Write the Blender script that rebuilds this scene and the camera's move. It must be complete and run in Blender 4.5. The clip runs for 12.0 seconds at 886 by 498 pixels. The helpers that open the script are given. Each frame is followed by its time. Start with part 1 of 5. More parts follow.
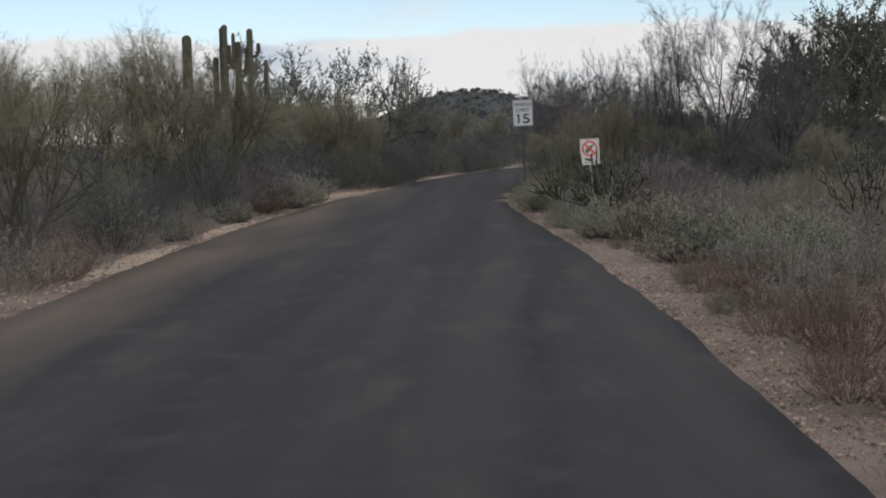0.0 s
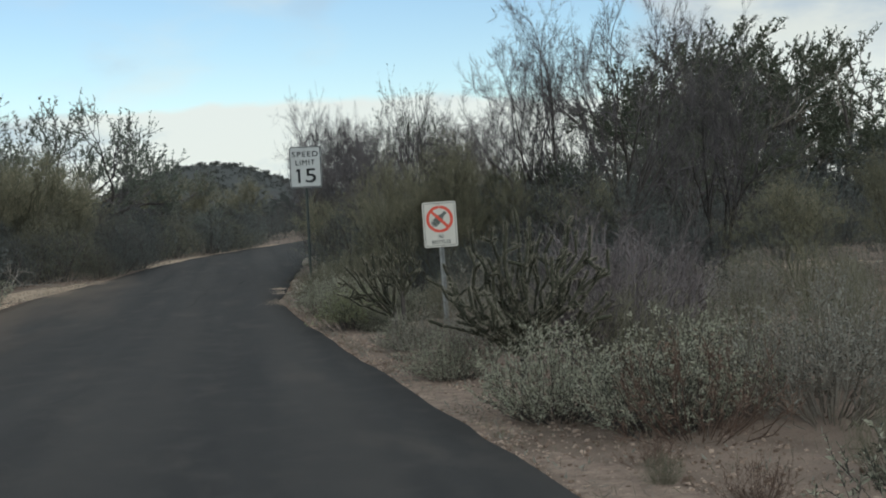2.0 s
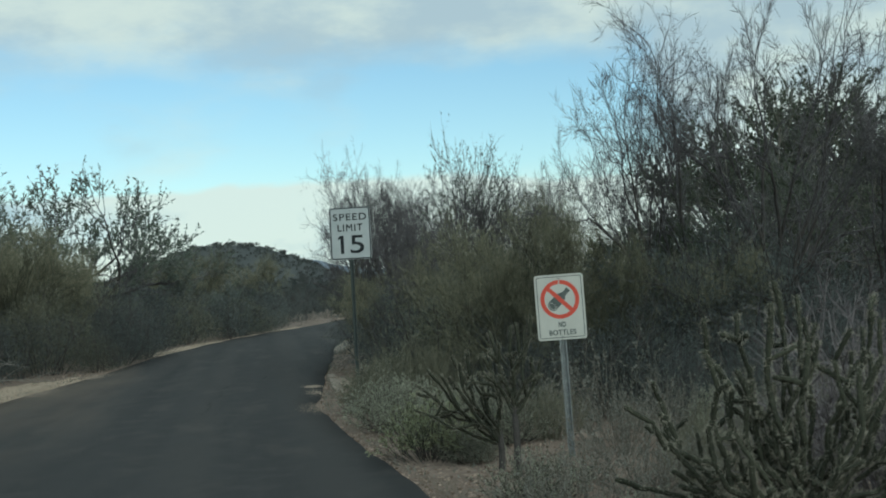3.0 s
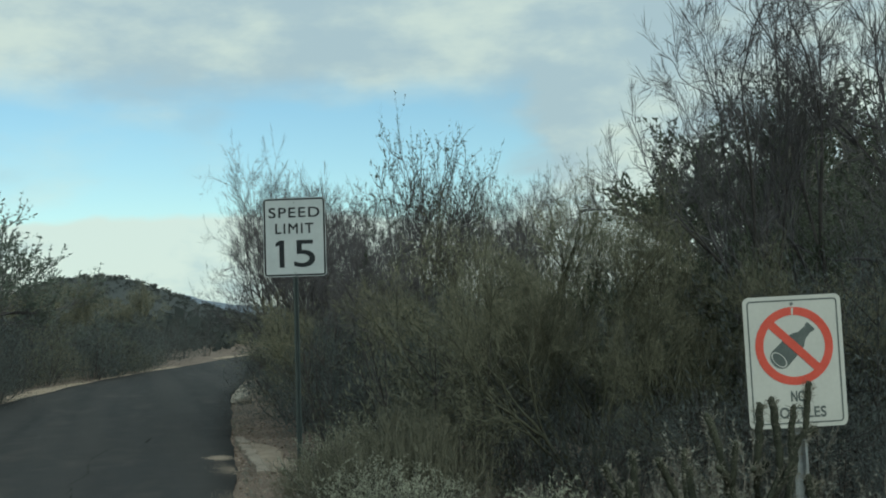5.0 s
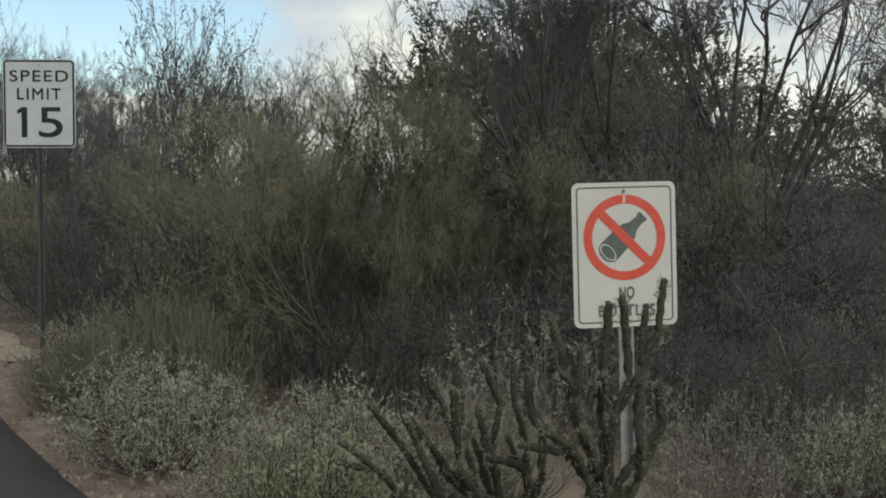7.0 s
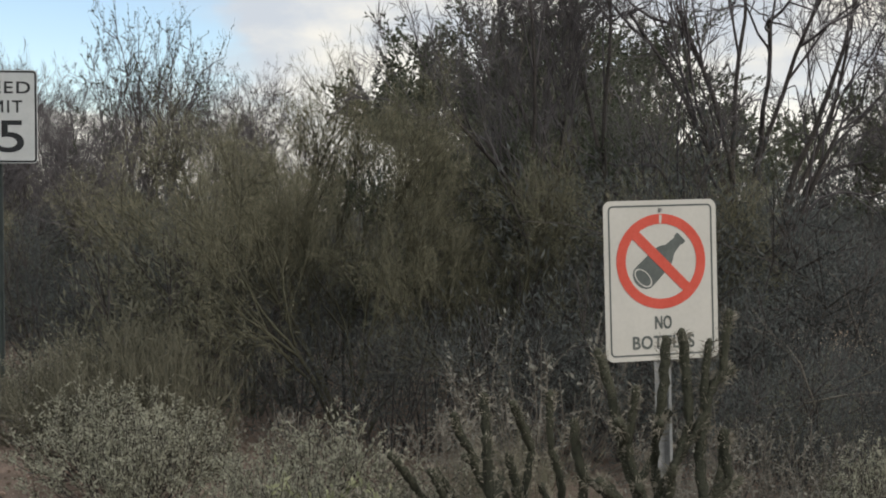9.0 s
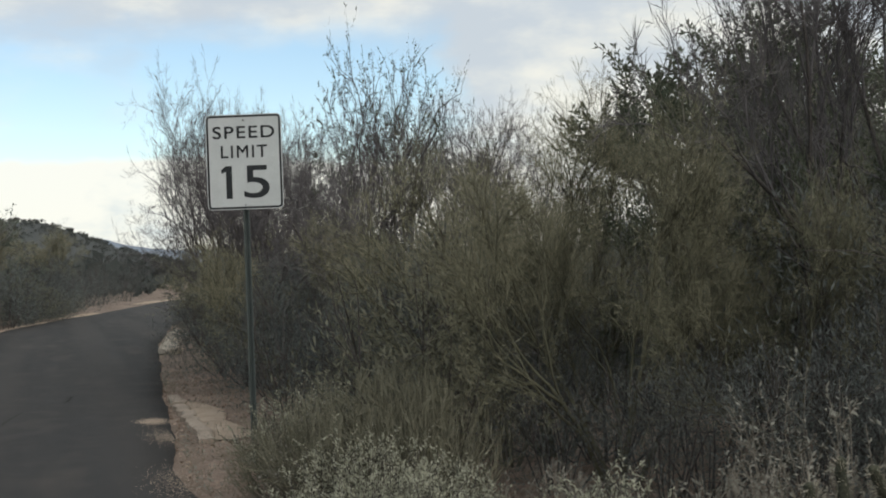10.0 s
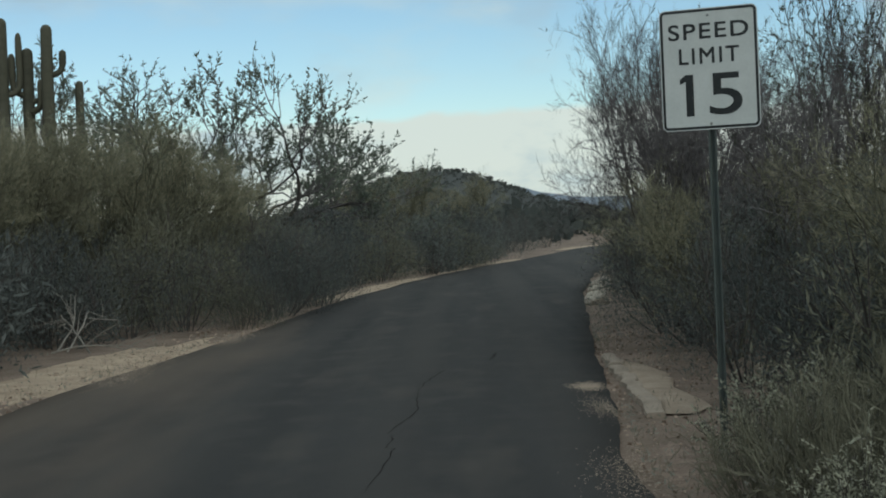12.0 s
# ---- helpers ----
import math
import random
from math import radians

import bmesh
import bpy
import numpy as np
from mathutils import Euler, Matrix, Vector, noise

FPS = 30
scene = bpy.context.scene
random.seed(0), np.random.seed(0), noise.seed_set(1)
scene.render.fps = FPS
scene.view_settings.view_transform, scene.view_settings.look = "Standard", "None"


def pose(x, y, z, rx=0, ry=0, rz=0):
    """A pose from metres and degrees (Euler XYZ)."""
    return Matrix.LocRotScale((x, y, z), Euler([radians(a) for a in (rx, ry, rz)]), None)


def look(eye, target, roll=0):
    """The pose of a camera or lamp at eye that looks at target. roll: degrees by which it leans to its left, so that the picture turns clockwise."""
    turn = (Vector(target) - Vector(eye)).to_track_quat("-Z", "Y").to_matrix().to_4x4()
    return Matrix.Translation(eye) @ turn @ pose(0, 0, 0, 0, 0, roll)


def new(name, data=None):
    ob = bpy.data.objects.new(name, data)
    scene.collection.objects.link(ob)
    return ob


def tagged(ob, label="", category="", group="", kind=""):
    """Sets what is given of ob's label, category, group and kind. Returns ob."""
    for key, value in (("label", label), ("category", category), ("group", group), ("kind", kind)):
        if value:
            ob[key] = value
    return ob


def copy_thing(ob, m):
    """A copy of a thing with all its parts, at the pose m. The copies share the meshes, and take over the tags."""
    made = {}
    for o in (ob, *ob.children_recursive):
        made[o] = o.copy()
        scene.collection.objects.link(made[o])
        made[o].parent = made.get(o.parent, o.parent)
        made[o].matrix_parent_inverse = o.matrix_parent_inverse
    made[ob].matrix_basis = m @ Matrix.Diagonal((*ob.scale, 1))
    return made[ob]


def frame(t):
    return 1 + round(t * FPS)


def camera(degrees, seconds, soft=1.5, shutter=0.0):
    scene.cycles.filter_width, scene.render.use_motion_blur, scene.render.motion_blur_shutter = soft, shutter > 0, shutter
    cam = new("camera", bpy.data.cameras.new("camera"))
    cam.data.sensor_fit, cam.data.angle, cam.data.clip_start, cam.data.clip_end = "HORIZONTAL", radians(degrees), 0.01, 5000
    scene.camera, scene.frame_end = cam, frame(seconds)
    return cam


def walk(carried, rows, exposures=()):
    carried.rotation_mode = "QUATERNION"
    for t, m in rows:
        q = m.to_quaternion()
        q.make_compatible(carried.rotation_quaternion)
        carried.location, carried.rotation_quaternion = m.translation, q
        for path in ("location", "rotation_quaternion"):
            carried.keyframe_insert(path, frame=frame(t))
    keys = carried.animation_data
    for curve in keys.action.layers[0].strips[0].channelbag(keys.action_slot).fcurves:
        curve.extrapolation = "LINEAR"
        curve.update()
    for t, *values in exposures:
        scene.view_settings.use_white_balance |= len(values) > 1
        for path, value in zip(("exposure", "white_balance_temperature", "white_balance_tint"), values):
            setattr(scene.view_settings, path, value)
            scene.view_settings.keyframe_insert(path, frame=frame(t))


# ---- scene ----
cam = camera(35.9, 12.0, soft=1.9)
PATH = [
    (0, (1.269, -19.391, 1.805), (1.173, -17.4, 1.645), -1.9),
    (0.5, (0.956, -15.995, 1.8), (1.085, -14.001, 1.728), -2.0),
    (1, (0.706, -12.459, 1.745), (0.915, -10.471, 1.697), -2.2),
    (1.5, (0.668, -8.976, 1.703), (0.911, -6.993, 1.609), -1.9),
    (2, (0.637, -5.622, 1.685), (0.92, -3.644, 1.618), -2.7),
    (2.5, (0.56, -2.612, 1.684), (0.85, -0.633, 1.684), -3.0),
    (3, (0.454, 0.067, 1.68), (0.721, 2.048, 1.73), -3.0),
    (3.2, (0.411, 1.055, 1.673), (0.657, 3.039, 1.727), -2.7),
    (4.8, (0.23, 6.419, 1.666), (0.662, 8.37, 1.743), -2.1),
    (5, (0.207, 6.743, 1.65), (0.657, 8.689, 1.751), -1.7),
    (5.5, (0.189, 7.162, 1.65), (0.673, 9.101, 1.733), -0.9),
    (6, (0.199, 7.422, 1.653), (0.908, 9.292, 1.615), -1.1),
    (6.5, (0.186, 7.56, 1.646), (0.973, 9.397, 1.569), -1.0),
    (7, (0.185, 7.606, 1.641), (0.991, 9.435, 1.567), -0.2),
    (7.2, (0.183, 7.614, 1.641), (1.011, 9.433, 1.572), 0.3),
    (8.8, (0.226, 8.119, 1.655), (1.09, 9.922, 1.6), -0.1),
    (9, (0.215, 8.239, 1.648), (1.079, 10.043, 1.6), -0.2),
    (9.5, (0.212, 8.586, 1.65), (1.016, 10.417, 1.622), -0.8),
    (10, (0.219, 8.952, 1.647), (0.779, 10.872, 1.66), -2.1),
    (10.5, (0.222, 9.393, 1.652), (0.582, 11.36, 1.702), -3.0),
    (11, (0.245, 9.949, 1.635), (0.489, 11.933, 1.673), -2.6),
    (11.5, (0.22, 10.554, 1.617), (0.286, 12.553, 1.619), -2.7),
    (12, (0.219, 11.285, 1.596), (0.183, 13.284, 1.555), -2.6),
]
walk(cam, [(t, look(eye, target, roll)) for t, eye, target, roll in PATH],
     exposures=[(0, -0.15, 6110, 16), (0.5, -0.15, 6010, 9), (1.0, -0.15, 5720, -4), (1.5, -0.1, 5820, -1), (2.0, -0.08, 5970, 4), (2.5, 0.0, 5820, -3), (3.0, -0.15, 5620, -10), (5.0, -0.2, 5720, -12), (5.6, -0.3, 5520, -19), (6.0, -0.1, 5860, -8), (6.4, 0.05, 6210, 1), (9.5, 0.18, 6510, 12), (10.3, 0.0, 6210, 3), (11.0, -0.38, 5720, -9), (12.0, -0.3, 5920, -2)])

# ---- sky, sun ----
SUN_AZ, SUN_EL = 158.0, 32.0  # degrees: round from the road's line to the right, above the horizon

world = bpy.data.worlds.new("world")
scene.world = world
world.use_nodes = True
wt = world.node_tree
wt.nodes.clear()


def wmath(op, a, b=None, c=None):
    nd = wt.nodes.new("ShaderNodeMath")
    nd.operation = op
    for i, v in enumerate((a, b, c)):
        if v is None:
            continue
        if isinstance(v, (int, float)):
            nd.inputs[i].default_value = v
        else:
            wt.links.new(v, nd.inputs[i])
    return nd.outputs[0]


def wsmooth(v, lo, hi):
    nd = wt.nodes.new("ShaderNodeMapRange")
    nd.interpolation_type = "SMOOTHSTEP"
    wt.links.new(v, nd.inputs[0])
    nd.inputs[1].default_value, nd.inputs[2].default_value = lo, hi
    return nd.outputs[0]


def wmix(fac, a, b):
    nd = wt.nodes.new("ShaderNodeMix")
    nd.data_type = "RGBA"
    wt.links.new(fac, nd.inputs[0])
    for v, s in ((a, nd.inputs[6]), (b, nd.inputs[7])):
        if isinstance(v, tuple):
            s.default_value = (*v, 1)
        else:
            wt.links.new(v, s)
    return nd.outputs[2]


sky = wt.nodes.new("ShaderNodeTexSky")
sky.sky_type, sky.sun_disc = "NISHITA", False
sky.sun_elevation, sky.sun_rotation = radians(SUN_EL), radians(SUN_AZ)
sky.dust_density, sky.ozone_density = 0.3, 1.2
tc = wt.nodes.new("ShaderNodeTexCoord")
sep = wt.nodes.new("ShaderNodeSeparateXYZ")
wt.links.new(tc.outputs["Generated"], sep.inputs[0])
el = wmath("MULTIPLY", wmath("ARCSINE", sep.outputs[2]), 57.2958)
az = wmath("MULTIPLY", wmath("ARCTAN2", sep.outputs[0], sep.outputs[1]), 57.2958)
comb = wt.nodes.new("ShaderNodeCombineXYZ")
wt.links.new(wmath("MULTIPLY", az, 0.10), comb.inputs[0])
wt.links.new(wmath("MULTIPLY", el, 0.22), comb.inputs[1])


def wnoise(scale, detail, rough, w):
    nd = wt.nodes.new("ShaderNodeTexNoise")
    nd.noise_dimensions = "4D"
    wt.links.new(comb.outputs[0], nd.inputs["Vector"])
    nd.inputs["W"].default_value = w
    nd.inputs["Scale"].default_value, nd.inputs["Detail"].default_value, nd.inputs["Roughness"].default_value = scale, detail, rough
    return nd.outputs[0]


n_big, n_fine, n_shade = wnoise(0.9, 5, 0.5, 1.3), wnoise(2.6, 6, 0.55, 4.1), wnoise(1.6, 5, 0.55, 7.7)
wob = wmath("ADD", wmath("MULTIPLY", wmath("SUBTRACT", n_big, 0.5), 5.0), wmath("MULTIPLY", wmath("SUBTRACT", n_fine, 0.5), 2.2))
el_w, az_w = wmath("ADD", el, wob), wmath("ADD", az, wmath("MULTIPLY", wob, 2.0))
bank = wmath("SUBTRACT", 1.0, wsmooth(wmath("ADD", el, wmath("MULTIPLY", wob, 0.5)), 4.15, 4.6))
deck = wsmooth(el_w, 8.6, 11.0)
right_cloud = wmath("MULTIPLY", wsmooth(az_w, 15.8, 18.6), wsmooth(el_w, 2.0, 4.0))
wisps = wmath("MULTIPLY", wsmooth(n_big, 0.5, 0.72), 0.75)
cloud = wmath("MAXIMUM", wmath("MAXIMUM", bank, deck), wmath("MAXIMUM", right_cloud, wisps))
cloud = wmath("MULTIPLY", cloud, 0.93)
STRENGTH = 0.12
k = 1 / STRENGTH
lit, grey = (0.86 * k, 0.83 * k, 0.74 * k), (0.57 * k, 0.61 * k, 0.65 * k)
low = wmix(wsmooth(n_shade, 0.52, 0.72), (0.91 * k, 0.89 * k, 0.81 * k), (0.58 * k, 0.65 * k, 0.69 * k))
high = wmix(wsmooth(n_shade, 0.36, 0.62), lit, grey)
cloud_colour = wmix(wsmooth(el, 4.5, 6.5), low, high)
bg = wt.nodes.new("ShaderNodeBackground")
wt.links.new(wmix(cloud, sky.outputs[0], cloud_colour), bg.inputs[0])
bg.inputs[1].default_value = STRENGTH
wout = wt.nodes.new("ShaderNodeOutputWorld")
wt.links.new(bg.outputs[0], wout.inputs[0])

sun = new("sun", bpy.data.lights.new("sun", "SUN"))
sun.data.energy, sun.data.angle, sun.data.color = 1.15, radians(24), (1.0, 0.94, 0.85)
sun.rotation_euler = (radians(90 - SUN_EL), 0, radians(180 - SUN_AZ))


# ---- materials ----
def material(name, dark, light, scale=6.0, rough=0.9, bump=0.3, fine=60.0, spot=None, leaf=0.0, vary=0.25, metal=0.0, spec=0.3, per_island=False):
    """Two tones mixed by coarse and fine noise, with relief; vary: how far single objects differ; leaf: light passing through."""
    m = bpy.data.materials.new(name)
    m.use_nodes = True
    nt = m.node_tree
    b = nt.nodes["Principled BSDF"]
    b.inputs["Roughness"].default_value, b.inputs["Metallic"].default_value = rough, metal
    b.inputs["Specular IOR Level"].default_value = spec
    co = nt.nodes.new("ShaderNodeTexCoord")
    n1, n2 = nt.nodes.new("ShaderNodeTexNoise"), nt.nodes.new("ShaderNodeTexNoise")
    for n, s in ((n1, scale), (n2, fine)):
        nt.links.new(co.outputs["Object"], n.inputs["Vector"])
        n.inputs["Scale"].default_value, n.inputs["Detail"].default_value, n.inputs["Roughness"].default_value = s, 5, 0.6
    add = nt.nodes.new("ShaderNodeMath")
    add.operation = "ADD"
    half = nt.nodes.new("ShaderNodeMath")
    half.operation = "MULTIPLY"
    half.inputs[1].default_value = 0.5
    nt.links.new(n2.outputs[0], half.inputs[0])
    nt.links.new(n1.outputs[0], add.inputs[0])
    nt.links.new(half.outputs[0], add.inputs[1])
    value = add.outputs[0]
    if vary or per_island:
        rnd = nt.nodes.new("ShaderNodeNewGeometry" if per_island else "ShaderNodeObjectInfo")
        shift = nt.nodes.new("ShaderNodeMath")
        shift.operation = "MULTIPLY_ADD"
        nt.links.new(rnd.outputs["Random Per Island" if per_island else "Random"], shift.inputs[0])
        shift.inputs[1].default_value = vary
        nt.links.new(value, shift.inputs[2])
        value = shift.outputs[0]
        if per_island:  # whole plants differ as well as their single leaves
            own, tone = nt.nodes.new("ShaderNodeObjectInfo"), nt.nodes.new("ShaderNodeMath")
            tone.operation = "MULTIPLY_ADD"
            nt.links.new(own.outputs["Random"], tone.inputs[0])
            tone.inputs[1].default_value = 0.45
            nt.links.new(value, tone.inputs[2])
            less = nt.nodes.new("ShaderNodeMath")
            less.operation = "SUBTRACT"
            nt.links.new(tone.outputs[0], less.inputs[0])
            less.inputs[1].default_value = 0.225
            value = less.outputs[0]
    ramp = nt.nodes.new("ShaderNodeValToRGB")
    nt.links.new(value, ramp.inputs[0])
    ramp.color_ramp.elements[0].position, ramp.color_ramp.elements[1].position = 0.5 + vary * 0.3, 1.0 + vary * 0.7
    ramp.color_ramp.elements[0].color, ramp.color_ramp.elements[1].color = (*dark, 1), (*light, 1)
    if spot:
        e = ramp.color_ramp.elements.new(0.93 + vary * 0.7)
        e.color = (*spot, 1)
    nt.links.new(ramp.outputs[0], b.inputs["Base Color"])
    if bump:
        bp = nt.nodes.new("ShaderNodeBump")
        bp.inputs["Strength"].default_value, bp.inputs["Distance"].default_value = bump, 0.02
        nt.links.new(n2.outputs[0], bp.inputs["Height"])
        nt.links.new(bp.outputs[0], b.inputs["Normal"])
    if leaf:
        tr, mix = nt.nodes.new("ShaderNodeBsdfTranslucent"), nt.nodes.new("ShaderNodeMixShader")
        nt.links.new(ramp.outputs[0], tr.inputs[0])
        mix.inputs[0].default_value = leaf
        nt.links.new(b.outputs[0], mix.inputs[1])
        nt.links.new(tr.outputs[0], mix.inputs[2])
        nt.links.new(mix.outputs[0], nt.nodes["Material Output"].inputs[0])
    return m


def asphalt_material():
    """Worn asphalt: fine aggregate, long streaks along the lanes, sandy dust near stains."""
    m = bpy.data.materials.new("asphalt")
    m.use_nodes = True
    nt = m.node_tree
    b = nt.nodes["Principled BSDF"]
    b.inputs["Roughness"].default_value, b.inputs["Specular IOR Level"].default_value = 0.85, 0.25
    co = nt.nodes.new("ShaderNodeTexCoord")

    def layer(scale, size, detail):
        mp, n = nt.nodes.new("ShaderNodeMapping"), nt.nodes.new("ShaderNodeTexNoise")
        mp.inputs["Scale"].default_value = scale
        nt.links.new(co.outputs["Object"], mp.inputs[0])
        nt.links.new(mp.outputs[0], n.inputs["Vector"])
        n.inputs["Scale"].default_value, n.inputs["Detail"].default_value = size, detail
        return n.outputs[0]

    def mixed(fac, lo, hi, a, c):
        r, x = nt.nodes.new("ShaderNodeMapRange"), nt.nodes.new("ShaderNodeMix")
        nt.links.new(fac, r.inputs[0])
        r.inputs[1].default_value, r.inputs[2].default_value = lo, hi
        x.data_type = "RGBA"
        nt.links.new(r.outputs[0], x.inputs[0])
        for v, s in ((a, x.inputs[6]), (c, x.inputs[7])):
            if isinstance(v, tuple):
                s.default_value = (*v, 1)
            else:
                nt.links.new(v, s)
        return x.outputs[2]

    streak, blotch, grain, dust = layer((1.6, 0.035, 1), 1.0, 4), layer((1, 0.5, 1), 0.5, 5), layer((1, 1, 1), 130, 3), layer((1.3, 0.10, 1), 0.9, 5)
    col = mixed(streak, 0.35, 0.68, (0.0195, 0.0200, 0.0218), (0.038, 0.0372, 0.0380))
    col = mixed(blotch, 0.45, 0.75, col, (0.031, 0.030, 0.0302))
    mottle = layer((1, 0.7, 1), 2.6, 7)
    col = mixed(mottle, 0.50, 0.72, col, (0.045, 0.042, 0.041))
    col = mixed(dust, 0.54, 0.86, col, (0.061, 0.057, 0.054))
    # dust: pale wheel tracks along the lanes and brown silt towards the left edge
    axes, warp = nt.nodes.new("ShaderNodeSeparateXYZ"), layer((1, 0.12, 1), 0.35, 3)
    nt.links.new(co.outputs["Object"], axes.inputs[0])

    def calc(op, a, c, d=0.0):
        nd = nt.nodes.new("ShaderNodeMath")
        nd.operation = op
        for k, v in enumerate((a, c, d)):
            if isinstance(v, float):
                nd.inputs[k].default_value = v
            else:
                nt.links.new(v, nd.inputs[k])
        return nd.outputs[0]

    across = calc("MULTIPLY_ADD", warp, 1.6, axes.outputs[0])
    track = calc("MULTIPLY_ADD", calc("SINE", calc("MULTIPLY", across, 4.2), 0.0), 0.5, 0.5)
    worn = layer((0.8, 0.16, 1), 0.8, 5)
    col = mixed(calc("MULTIPLY", track, worn), 0.22, 0.62, col, (0.044, 0.0415, 0.0405))
    side = calc("MULTIPLY_ADD", calc("MULTIPLY", axes.outputs[0], -1.0), 0.22, worn)
    col = mixed(side, 0.98, 1.42, col, (0.125, 0.098, 0.078))
    scuff = layer((1.0, 0.30, 1), 1.3, 8)
    col = mixed(scuff, 0.56, 0.80, col, (0.070, 0.062, 0.056))
    col = mixed(grain, 0.60, 0.80, col, (0.095, 0.09, 0.085))
    nt.links.new(col, b.inputs["Base Color"])
    bp = nt.nodes.new("ShaderNodeBump")
    bp.inputs["Strength"].default_value, bp.inputs["Distance"].default_value = 0.5, 0.006
    nt.links.new(grain, bp.inputs["Height"])
    nt.links.new(bp.outputs[0], b.inputs["Normal"])
    return m


